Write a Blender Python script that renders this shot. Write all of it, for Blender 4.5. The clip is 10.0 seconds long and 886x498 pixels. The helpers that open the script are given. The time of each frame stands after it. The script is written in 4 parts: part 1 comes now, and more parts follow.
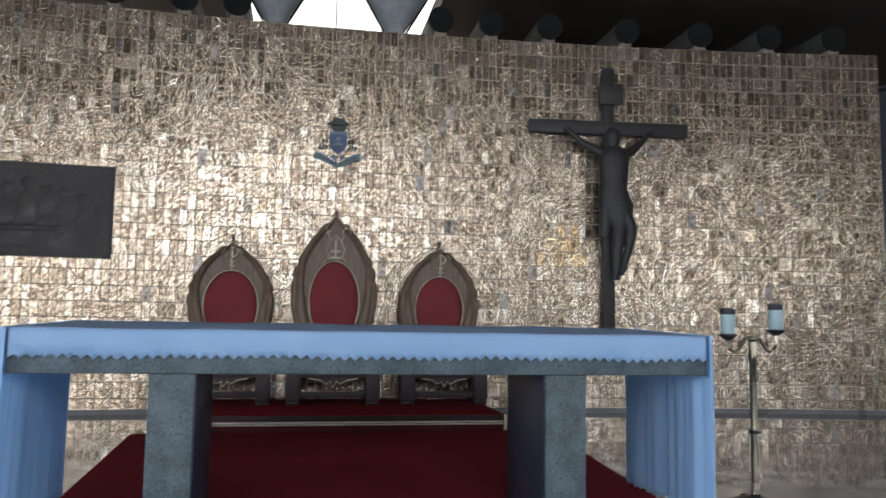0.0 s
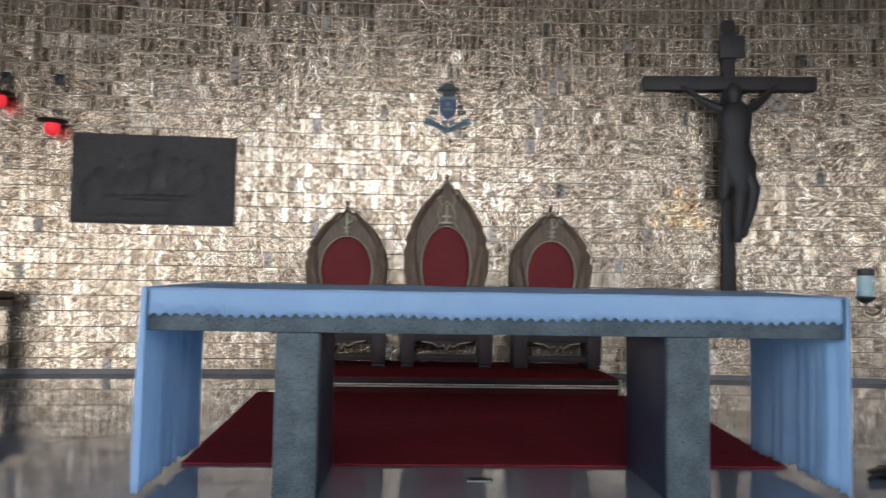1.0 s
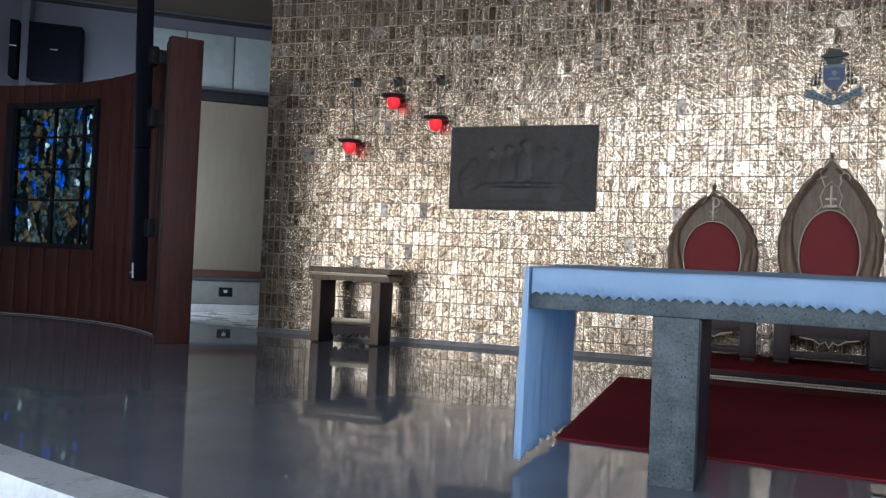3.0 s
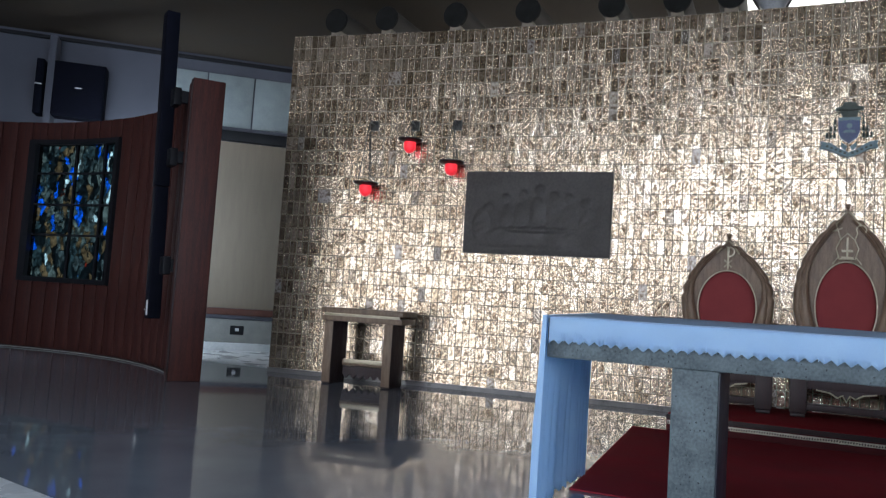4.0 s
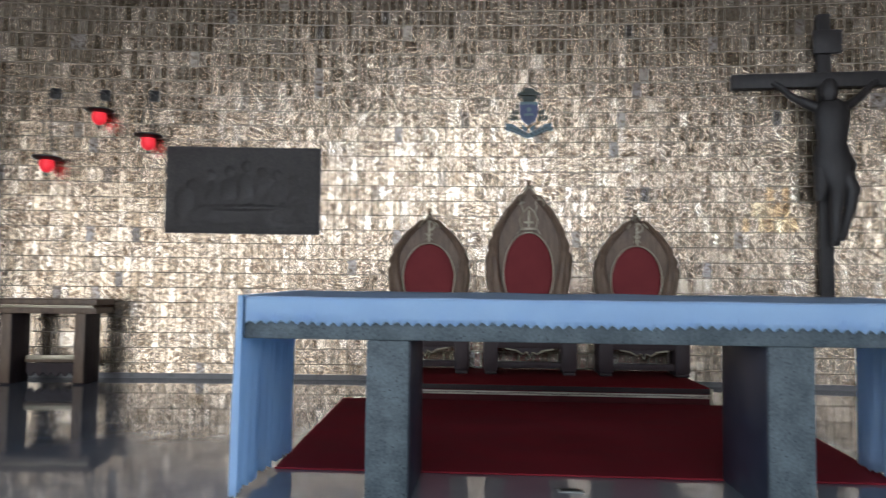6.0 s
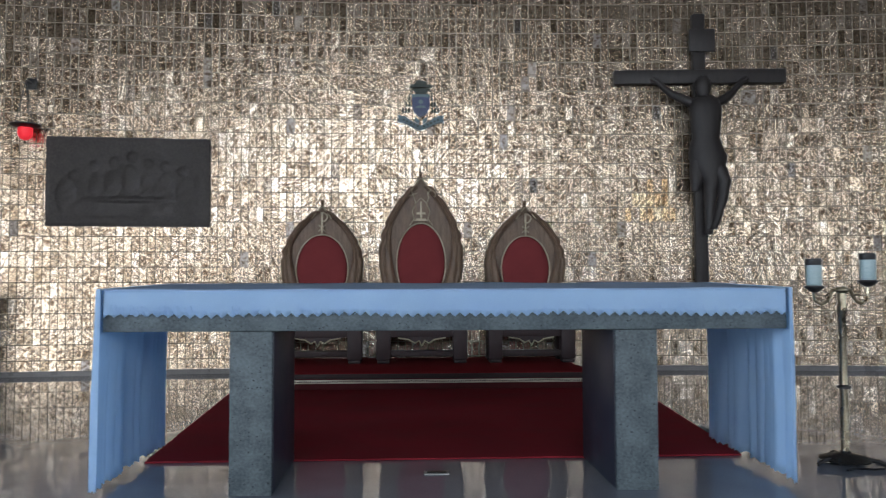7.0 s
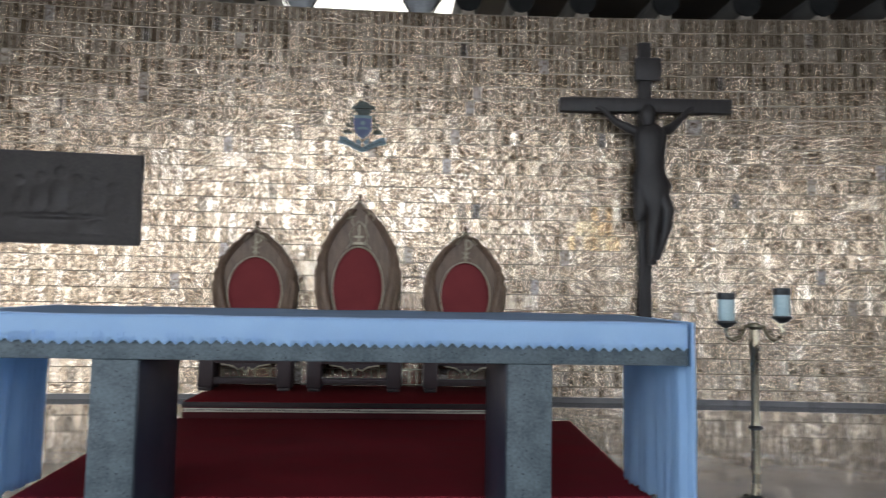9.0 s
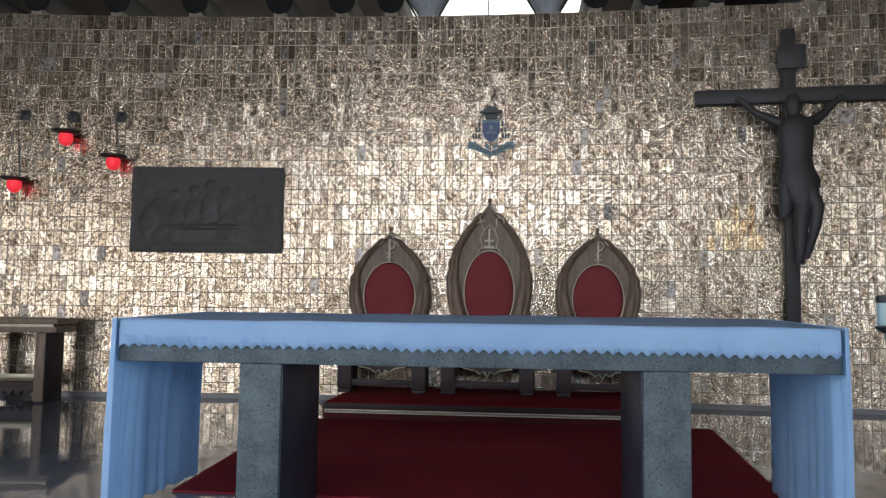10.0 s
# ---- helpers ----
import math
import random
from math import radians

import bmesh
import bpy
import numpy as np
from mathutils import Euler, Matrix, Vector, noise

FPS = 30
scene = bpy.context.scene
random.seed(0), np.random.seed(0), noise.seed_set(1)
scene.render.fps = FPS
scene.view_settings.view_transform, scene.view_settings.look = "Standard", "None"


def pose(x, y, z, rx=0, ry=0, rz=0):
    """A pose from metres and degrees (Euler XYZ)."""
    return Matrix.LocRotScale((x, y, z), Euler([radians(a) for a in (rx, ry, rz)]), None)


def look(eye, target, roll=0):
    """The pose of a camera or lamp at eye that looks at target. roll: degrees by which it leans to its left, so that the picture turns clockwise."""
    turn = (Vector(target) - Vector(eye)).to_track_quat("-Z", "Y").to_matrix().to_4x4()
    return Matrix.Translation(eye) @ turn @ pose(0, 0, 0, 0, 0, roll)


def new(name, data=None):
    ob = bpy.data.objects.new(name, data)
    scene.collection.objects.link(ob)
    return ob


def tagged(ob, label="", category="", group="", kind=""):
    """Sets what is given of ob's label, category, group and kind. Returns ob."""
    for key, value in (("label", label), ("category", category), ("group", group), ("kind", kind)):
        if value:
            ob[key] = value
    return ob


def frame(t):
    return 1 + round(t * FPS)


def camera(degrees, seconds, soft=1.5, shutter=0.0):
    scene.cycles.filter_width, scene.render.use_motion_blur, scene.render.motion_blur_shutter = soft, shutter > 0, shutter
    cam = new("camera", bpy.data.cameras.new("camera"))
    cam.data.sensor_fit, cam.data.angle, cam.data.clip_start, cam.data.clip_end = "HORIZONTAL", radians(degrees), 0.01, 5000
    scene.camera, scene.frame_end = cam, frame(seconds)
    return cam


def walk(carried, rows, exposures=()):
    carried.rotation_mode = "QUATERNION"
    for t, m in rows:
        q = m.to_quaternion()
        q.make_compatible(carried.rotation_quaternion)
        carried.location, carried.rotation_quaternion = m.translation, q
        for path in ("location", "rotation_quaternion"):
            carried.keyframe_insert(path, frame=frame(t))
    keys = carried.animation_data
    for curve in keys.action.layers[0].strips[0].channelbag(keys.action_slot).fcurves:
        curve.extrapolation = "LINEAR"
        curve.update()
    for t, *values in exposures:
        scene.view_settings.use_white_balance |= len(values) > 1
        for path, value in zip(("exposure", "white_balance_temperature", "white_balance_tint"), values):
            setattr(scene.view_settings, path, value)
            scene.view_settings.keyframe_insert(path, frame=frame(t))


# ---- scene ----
cam = camera(60.0, 10.0, soft=1.2, shutter=0.5)
PATH = [
    (0, (-0.117, 0.5, 1.019), (0.234, 2.459, 1.207), 0.9),
    (0.5, (-0.119, 0.51, 0.996), (0.107, 2.494, 1.118), 1.0),
    (1, (-0.155, 0.522, 0.988), (-0.079, 2.518, 1.087), 0.9),
    (1.5, (-0.205, 0.52, 0.991), (-0.417, 2.507, 1.069), 0.9),
    (2, (-0.255, 0.54, 0.999), (-0.736, 2.48, 1.071), 1.0),
    (2.5, (-0.278, 0.54, 0.972), (-0.962, 2.419, 1.022), 1.2),
    (2.7, (-0.281, 0.534, 0.96), (-1.043, 2.383, 0.995), 1.6),
    (3.8, (-0.331, 0.493, 0.979), (-1.147, 2.315, 1.097), 3.5),
    (4, (-0.325, 0.492, 0.985), (-1.145, 2.31, 1.13), 3.7),
    (4.5, (-0.306, 0.476, 1.015), (-1.072, 2.316, 1.191), 3.5),
    (5, (-0.291, 0.512, 1.01), (-0.911, 2.407, 1.17), 2.4),
    (5.5, (-0.254, 0.519, 1.008), (-0.6, 2.484, 1.156), 1.6),
    (6, (-0.212, 0.536, 0.998), (-0.336, 2.53, 1.109), 0.7),
    (6.2, (-0.19, 0.54, 0.992), (-0.241, 2.537, 1.092), 0.4),
    (7.3, (0.12, 0.427, 0.996), (0.235, 2.421, 1.083), -0.4),
    (7.5, (0.142, 0.432, 1.012), (0.27, 2.426, 1.098), -0.6),
    (8, (0.223, 0.568, 1.009), (0.383, 2.56, 1.105), -0.5),
    (8.5, (0.346, 0.659, 1.019), (0.625, 2.635, 1.157), 0.3),
    (9, (0.48, 0.636, 1.016), (0.631, 2.625, 1.169), 1.0),
    (9.5, (0.525, 0.64, 1.033), (0.403, 2.63, 1.184), 1.6),
    (10, (0.489, 0.632, 1.037), (0.299, 2.617, 1.189), 0.7),
]
EXPOSE = [(0.0, 0.09, 6500, 10), (2.5, 0.15, 6350, 10), (4.2, 0.27, 6250, 10), (5.0, 0.27, 6250, 10), (6.2, 0.08, 6400, 10), (7.5, 0.04, 6500, 10), (9.0, 0.17, 6500, 10), (10.0, 0.08, 6450, 10)]
walk(cam, [(t, look(eye, target, roll)) for t, eye, target, roll in PATH], EXPOSE)

# ---- world and light ----
world = bpy.data.worlds.new("world")
scene.world = world
world.use_nodes = True
wn = world.node_tree
sky = wn.nodes.new("ShaderNodeTexSky")
sky.sky_type = "NISHITA"
sky.sun_disc = False
sky.sun_elevation = radians(38)
sky.sun_rotation = radians(200)
wn.links.new(sky.outputs["Color"], wn.nodes["Background"].inputs["Color"])
wn.nodes["Background"].inputs["Strength"].default_value = 0.12


def window_light(name, x0, x1, z0, z1, y, watts, colour=(0.82, 0.89, 1.0)):
    """Daylight that comes in through one opening of the rear wall."""
    lamp = bpy.data.lights.new(name, "AREA")
    lamp.shape, lamp.size, lamp.size_y = "RECTANGLE", x1 - x0, z1 - z0
    lamp.energy, lamp.color = watts, colour
    ob = new(name, lamp)
    ob.matrix_world = look(((x0 + x1) / 2, y, (z0 + z1) / 2), ((x0 + x1) / 2, y + 5, (z0 + z1) / 2))
    return ob


REAR = -8.0
OPENINGS = ((-4.0, 3.2, 3.4, 5.1), (-11.8, -5.2, -0.3, 3.4), (7.2, 10.8, 2.1, 3.9))
for opening_name, (x0, x1, z0, z1), watts in zip(("middle", "west", "east"), OPENINGS, (575, 410, 260)):
    window_light("window_light_" + opening_name, x0, x1, z0, z1, REAR + 0.05, watts)

# unseen side openings of the nave, added for fill light: (y0, y1, z0, z1)
SIDE = (-6.5, 0.8, 0.6, 4.8)
for side_name, x, watts in (("side_west", -18.95, 2100), ("side_east", 18.95, 1200)):
    lamp = bpy.data.lights.new("window_light_" + side_name, "AREA")
    lamp.shape, lamp.size, lamp.size_y = "RECTANGLE", SIDE[1] - SIDE[0], SIDE[3] - SIDE[2]
    lamp.energy, lamp.color = watts, (0.66, 0.82, 1.0)
    eye = (x, (SIDE[0] + SIDE[1]) / 2, (SIDE[2] + SIDE[3]) / 2)
    new("window_light_" + side_name, lamp).matrix_world = look(eye, (0, eye[1] + 3.0, eye[2] - 1.5))

# ---- materials ----


def shader(name):
    m = bpy.data.materials.new(name)
    m.use_nodes = True
    nt = m.node_tree
    return m, nt, nt.nodes["Principled BSDF"]


def node(nt, kind, **values):
    n = nt.nodes.new(kind)
    for key, value in values.items():
        n.inputs[key.replace("_", " ")].default_value = value
    return n


def ramp(nt, fac, stops):
    r = nt.nodes.new("ShaderNodeValToRGB")
    while len(r.color_ramp.elements) < len(stops):
        r.color_ramp.elements.new(0.5)
    for e, (p, c) in zip(r.color_ramp.elements, stops):
        e.position, e.color = p, (*c, 1)
    nt.links.new(fac, r.inputs["Fac"])
    return r.outputs["Color"]


def surface(name, dark, light, rough=0.6, metal=0.0, scale=6.0, fine=80.0, bump=0.15, spread=0.12, stretch=(1, 1, 1), ior=1.5):
    """Two colours mixed by coarse stains and a fine grain, with uneven gloss and relief."""
    m, nt, b = shader(name)
    tc = nt.nodes.new("ShaderNodeTexCoord")
    mp = node(nt, "ShaderNodeMapping", Scale=stretch)
    nt.links.new(tc.outputs["Object"], mp.inputs["Vector"])
    big = node(nt, "ShaderNodeTexNoise", Scale=scale, Detail=4.0)
    small = node(nt, "ShaderNodeTexNoise", Scale=fine, Detail=3.0)
    for n in (big, small):
        nt.links.new(mp.outputs["Vector"], n.inputs["Vector"])
    add = nt.nodes.new("ShaderNodeMath")
    add.operation = "MULTIPLY_ADD"
    add.inputs[1].default_value = 0.45
    nt.links.new(small.outputs["Fac"], add.inputs[0])
    half = nt.nodes.new("ShaderNodeMath")
    half.operation = "MULTIPLY"
    half.inputs[1].default_value = 0.55
    nt.links.new(big.outputs["Fac"], half.inputs[0])
    nt.links.new(half.outputs[0], add.inputs[2])
    nt.links.new(ramp(nt, add.outputs[0], [(0.35, dark), (0.65, light)]), b.inputs["Base Color"])
    rr = node(nt, "ShaderNodeMapRange")
    rr.inputs["From Min"].default_value, rr.inputs["From Max"].default_value = 0.3, 0.7
    rr.inputs["To Min"].default_value, rr.inputs["To Max"].default_value = max(0.02, rough - spread), min(1, rough + spread)
    nt.links.new(big.outputs["Fac"], rr.inputs["Value"])
    nt.links.new(rr.outputs["Result"], b.inputs["Roughness"])
    b.inputs["Metallic"].default_value = metal
    b.inputs["IOR"].default_value = ior
    bp = node(nt, "ShaderNodeBump", Strength=bump, Distance=0.01)
    nt.links.new(add.outputs[0], bp.inputs["Height"])
    nt.links.new(bp.outputs["Normal"], b.inputs["Normal"])
    return m


def mosaic_material(name, stops, rough=0.215):
    """Hammered gold-leaf tiles: every tile has its own tone and gloss, with a wormy relief."""
    m, nt, b = shader(name)
    oi = nt.nodes.new("ShaderNodeObjectInfo")
    ge = nt.nodes.new("ShaderNodeNewGeometry")
    both = nt.nodes.new("ShaderNodeMath")
    both.operation = "ADD"
    nt.links.new(oi.outputs["Random"], both.inputs[0])
    nt.links.new(ge.outputs["Random Per Island"], both.inputs[1])
    rnd = nt.nodes.new("ShaderNodeMath")
    rnd.operation = "FRACT"
    nt.links.new(both.outputs[0], rnd.inputs[0])
    tone = ramp(nt, rnd.outputs[0], stops)
    # worms of relief: distorted noise at about one and a half centimetres
    worm = node(nt, "ShaderNodeTexNoise", Scale=46.0, Detail=1.0, Distortion=1.4)
    shift = nt.nodes.new("ShaderNodeVectorMath")
    shift.operation = "MULTIPLY_ADD"
    shift.inputs[1].default_value = (37.0, 11.0, 53.0)
    nt.links.new(rnd.outputs[0], shift.inputs[0])
    nt.links.new(ge.outputs["Position"], shift.inputs[2])
    nt.links.new(shift.outputs["Vector"], worm.inputs["Vector"])
    pit = node(nt, "ShaderNodeTexVoronoi", Scale=58.0)
    nt.links.new(shift.outputs["Vector"], pit.inputs["Vector"])
    # the relief's light and shade put into the colour: dark hollows
    hollow_shade = ramp(nt, worm.outputs["Fac"], [(0.40, (0.37, 0.305, 0.245)), (0.53, (1, 1, 1))])
    mul = nt.nodes.new("ShaderNodeMix")
    mul.data_type, mul.blend_type = "RGBA", "MULTIPLY"
    # some tiles are worn smooth, most are deeply worked
    worn = nt.nodes.new("ShaderNodeMath")
    worn.operation = "MULTIPLY_ADD"
    worn.inputs[1].default_value, worn.inputs[2].default_value = 7.3, 0.17
    nt.links.new(rnd.outputs[0], worn.inputs[0])
    wrap = nt.nodes.new("ShaderNodeMath")
    wrap.operation = "FRACT"
    nt.links.new(worn.outputs[0], wrap.inputs[0])
    depth = node(nt, "ShaderNodeMapRange")
    depth.inputs["From Max"].default_value = 0.42
    depth.inputs["To Min"].default_value, depth.inputs["To Max"].default_value = 0.55, 1.0
    nt.links.new(wrap.outputs[0], depth.inputs["Value"])
    nt.links.new(depth.outputs["Result"], mul.inputs["Factor"])
    # broader dark blotches
    blot = node(nt, "ShaderNodeTexNoise", Scale=25.0, Detail=1.0)
    nt.links.new(shift.outputs["Vector"], blot.inputs["Vector"])
    blotch = ramp(nt, blot.outputs["Fac"], [(0.33, (0.42, 0.36, 0.30)), (0.46, (1, 1, 1))])
    blotched_tone = nt.nodes.new("ShaderNodeMix")
    blotched_tone.data_type, blotched_tone.blend_type = "RGBA", "MULTIPLY"
    blotched_tone.inputs["Factor"].default_value = 1.0
    nt.links.new(tone, blotched_tone.inputs[6])
    nt.links.new(blotch, blotched_tone.inputs[7])
    nt.links.new(blotched_tone.outputs[2], mul.inputs[6])
    nt.links.new(hollow_shade, mul.inputs[7])
    nt.links.new(mul.outputs[2], b.inputs["Base Color"])
    b.inputs["Metallic"].default_value = 0.82
    rr = node(nt, "ShaderNodeMapRange")
    rr.inputs["To Min"].default_value, rr.inputs["To Max"].default_value = rough - 0.06, rough + 0.06
    nt.links.new(rnd.outputs[0], rr.inputs["Value"])
    nt.links.new(rr.outputs["Result"], b.inputs["Roughness"])
    h = nt.nodes.new("ShaderNodeMath")
    h.operation = "MULTIPLY_ADD"
    h.inputs[1].default_value = 0.35
    nt.links.new(pit.outputs["Distance"], h.inputs[0])
    nt.links.new(worm.outputs["Fac"], h.inputs[2])
    bp = node(nt, "ShaderNodeBump", Distance=0.008)
    strong = nt.nodes.new("ShaderNodeMath")
    strong.operation = "MULTIPLY"
    strong.inputs[1].default_value = 0.37
    nt.links.new(depth.outputs["Result"], strong.inputs[0])
    nt.links.new(strong.outputs[0], bp.inputs["Strength"])
    nt.links.new(h.outputs[0], bp.inputs["Height"])
    nt.links.new(bp.outputs["Normal"], b.inputs["Normal"])
    return m


def glow(name, colour, strength):
    m, nt, b = shader(name)
    b.inputs["Base Color"].default_value = (*colour, 1)
    b.inputs["Emission Color"].default_value = (*colour, 1)
    b.inputs["Emission Strength"].default_value = strength
    return m


def cloth_material(name, dark, light, thin=False):
    m = surface(name, dark, light, rough=0.85, scale=3.0, fine=420.0, bump=0.25, spread=0.06)
    b = m.node_tree.nodes["Principled BSDF"]
    b.inputs["Specular IOR Level"].default_value = 0.15
    if thin:
        nt = m.node_tree
        tl = nt.nodes.new("ShaderNodeBsdfTranslucent")
        nt.links.new(b.inputs["Base Color"].links[0].from_socket, tl.inputs["Color"])
        mix = nt.nodes.new("ShaderNodeMixShader")
        mix.inputs["Fac"].default_value = 0.45
        nt.links.new(b.outputs["BSDF"], mix.inputs[1])
        nt.links.new(tl.outputs["BSDF"], mix.inputs[2])
        nt.links.new(mix.outputs["Shader"], nt.nodes["Material Output"].inputs["Surface"])
    return m


def stained_material():
    """Leaded coloured glass, lit from behind."""
    m, nt, b = shader("stained_glass")
    tc = nt.nodes.new("ShaderNodeTexCoord")
    tall = node(nt, "ShaderNodeMapping", Scale=(1.0, 1.0, 0.36))
    curl = node(nt, "ShaderNodeTexNoise", Scale=5.0, Detail=2.0)
    nt.links.new(tc.outputs["Object"], curl.inputs["Vector"])
    bend = nt.nodes.new("ShaderNodeVectorMath")
    bend.operation = "MULTIPLY_ADD"
    bend.inputs[1].default_value = (0.30, 0.30, 0.30)
    nt.links.new(curl.outputs["Color"], bend.inputs[0])
    nt.links.new(tc.outputs["Object"], bend.inputs[2])
    nt.links.new(bend.outputs["Vector"], tall.inputs["Vector"])
    v = node(nt, "ShaderNodeTexVoronoi", Scale=12.5)
    nt.links.new(tall.outputs["Vector"], v.inputs["Vector"])
    sep = nt.nodes.new("ShaderNodeSeparateColor")
    nt.links.new(v.outputs["Color"], sep.inputs["Color"])
    col = ramp(nt, sep.outputs["Red"], [(0.0, (0.04, 0.055, 0.06)), (0.25, (0.09, 0.125, 0.13)), (0.46, (0.17, 0.20, 0.19)), (0.66, (0.05, 0.20, 0.50)), (0.73, (0.13, 0.16, 0.16)), (0.84, (0.20, 0.17, 0.12)), (0.945, (0.30, 0.08, 0.05)), (0.96, (0.44, 0.52, 0.52))])
    for n in nt.nodes:
        if n.type == "VALTORGB":
            n.color_ramp.interpolation = "CONSTANT"
    e = node(nt, "ShaderNodeTexVoronoi", Scale=12.5)
    e.feature = "DISTANCE_TO_EDGE"
    nt.links.new(tall.outputs["Vector"], e.inputs["Vector"])
    lead = ramp(nt, e.outputs["Distance"], [(0.015, (0.0, 0.0, 0.0)), (0.03, (1, 1, 1))])
    wav = node(nt, "ShaderNodeTexNoise", Scale=14.0, Detail=3.0)
    nt.links.new(tc.outputs["Object"], wav.inputs["Vector"])
    shade = ramp(nt, wav.outputs["Fac"], [(0.36, (0.45, 0.45, 0.45)), (0.64, (1, 1, 1))])
    out = col
    for other in (lead, shade):
        mul = nt.nodes.new("ShaderNodeMix")
        mul.data_type, mul.blend_type = "RGBA", "MULTIPLY"
        mul.inputs["Factor"].default_value = 1.0
        nt.links.new(out, mul.inputs[6])
        nt.links.new(other, mul.inputs[7])
        out = mul.outputs[2]
    tr = nt.nodes.new("ShaderNodeBsdfTransparent")
    nt.links.new(out, tr.inputs["Color"])
    b.inputs["Base Color"].default_value = (0.01, 0.01, 0.012, 1)
    b.inputs["Roughness"].default_value = 0.12
    mix = nt.nodes.new("ShaderNodeMixShader")
    mix.inputs["Fac"].default_value = 0.8
    nt.links.new(b.outputs["BSDF"], mix.inputs[1])
    nt.links.new(tr.outputs["BSDF"], mix.inputs[2])
    nt.links.new(mix.outputs["Shader"], nt.nodes["Material Output"].inputs["Surface"])
    return m


GOLD = [(0.0, (0.381, 0.301, 0.214)), (0.05, (0.432, 0.352, 0.261)), (0.14, (0.506, 0.414, 0.315)), (0.45, (0.597, 0.493, 0.377)), (0.75, (0.657, 0.549, 0.432)), (0.88, (0.744, 0.638, 0.513)), (0.97, (0.804, 0.697, 0.575)), (0.985, (0.432, 0.363, 0.285)), (1.0, (0.381, 0.351, 0.334))]
MOSAIC = mosaic_material("gold_mosaic", GOLD)
AMBER = mosaic_material("amber_mosaic", [(0.0, (0.58, 0.42, 0.25)), (0.5, (0.70, 0.53, 0.33)), (1.0, (0.72, 0.60, 0.42))])
SLATE = mosaic_material("slate_mosaic", [(0.0, (0.10, 0.09, 0.085)), (0.5, (0.20, 0.18, 0.165)), (1.0, (0.34, 0.31, 0.28))])
GROUT = surface("mosaic_mortar", (0.20, 0.165, 0.125), (0.30, 0.25, 0.20), rough=0.8, fine=160)
FLOOR = surface("polished_floor", (0.15, 0.166, 0.198), (0.225, 0.245, 0.285), rough=0.04, scale=1.6, fine=120, bump=0.004, spread=0.025, ior=1.52)
NAVE = surface("nave_floor", (0.09, 0.09, 0.09), (0.16, 0.16, 0.155), rough=0.35, scale=2.0, fine=90, bump=0.05)
MARBLE = surface("white_marble", (0.60, 0.62, 0.64), (0.80, 0.81, 0.82), rough=0.3, scale=3.0, fine=30, bump=0.03)
GRANITE = surface("grey_granite", (0.040, 0.054, 0.061), (0.125, 0.153, 0.164), rough=0.65, scale=9, fine=75, bump=0.4)
GRANITE_POLISHED_SHADED = surface("polished_granite_shaded", (0.010, 0.012, 0.022), (0.024, 0.027, 0.042), rough=0.42, scale=12, fine=110, bump=0.004, spread=0.03)


def speckle(m, scale, colour, size=0.16):
    """Scatters small dark pits over a stone."""
    nt = m.node_tree
    b = nt.nodes["Principled BSDF"]
    tc = nt.nodes.new("ShaderNodeTexCoord")
    base = b.inputs["Base Color"].links[0].from_socket
    v = node(nt, "ShaderNodeTexVoronoi", Scale=scale)
    warp = node(nt, "ShaderNodeTexNoise", Scale=scale * 0.8, Detail=2.0)
    nt.links.new(tc.outputs["Object"], warp.inputs["Vector"])
    shift = nt.nodes.new("ShaderNodeVectorMath")
    shift.operation = "MULTIPLY_ADD"
    shift.inputs[1].default_value = (0.012, 0.012, 0.012)
    nt.links.new(warp.outputs["Color"], shift.inputs[0])
    nt.links.new(tc.outputs["Object"], shift.inputs[2])
    nt.links.new(shift.outputs["Vector"], v.inputs["Vector"])
    sep = nt.nodes.new("ShaderNodeSeparateColor")
    nt.links.new(v.outputs["Color"], sep.inputs["Color"])
    pick = nt.nodes.new("ShaderNodeMath")
    pick.operation = "MULTIPLY"
    pick.inputs[1].default_value = size * 2.2
    nt.links.new(sep.outputs["Red"], pick.inputs[0])
    spot = nt.nodes.new("ShaderNodeMath")
    spot.operation = "LESS_THAN"
    nt.links.new(v.outputs["Distance"], spot.inputs[0])
    nt.links.new(pick.outputs[0], spot.inputs[1])
    mix = nt.nodes.new("ShaderNodeMix")
    mix.data_type = "RGBA"
    nt.links.new(spot.outputs[0], mix.inputs["Factor"])
    nt.links.new(base, mix.inputs[6])
    mix.inputs[7].default_value = (*colour, 1)
    nt.links.new(mix.outputs[2], b.inputs["Base Color"])


speckle(GRANITE, 55.0, (0.02, 0.025, 0.03), 0.11)
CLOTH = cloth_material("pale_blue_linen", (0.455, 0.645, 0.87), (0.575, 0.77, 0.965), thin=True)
# the same linen with the top's duller light put into its colour
CLOTH_SHADED = cloth_material("shaded_top_linen", (0.30, 0.41, 0.58), (0.38, 0.49, 0.66))
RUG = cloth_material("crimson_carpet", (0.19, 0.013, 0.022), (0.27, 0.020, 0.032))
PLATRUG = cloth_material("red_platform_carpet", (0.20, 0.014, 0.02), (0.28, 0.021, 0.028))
VELVET = cloth_material("red_velvet", (0.205, 0.038, 0.042), (0.265, 0.052, 0.055))
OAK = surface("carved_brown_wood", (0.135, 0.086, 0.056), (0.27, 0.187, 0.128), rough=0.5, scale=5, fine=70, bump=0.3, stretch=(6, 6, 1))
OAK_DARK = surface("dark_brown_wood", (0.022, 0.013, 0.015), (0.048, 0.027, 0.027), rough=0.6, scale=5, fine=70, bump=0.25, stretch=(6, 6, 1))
PALE = surface("pale_gilt_line", (0.42, 0.36, 0.25), (0.62, 0.55, 0.40), rough=0.4, metal=0.3, fine=60)
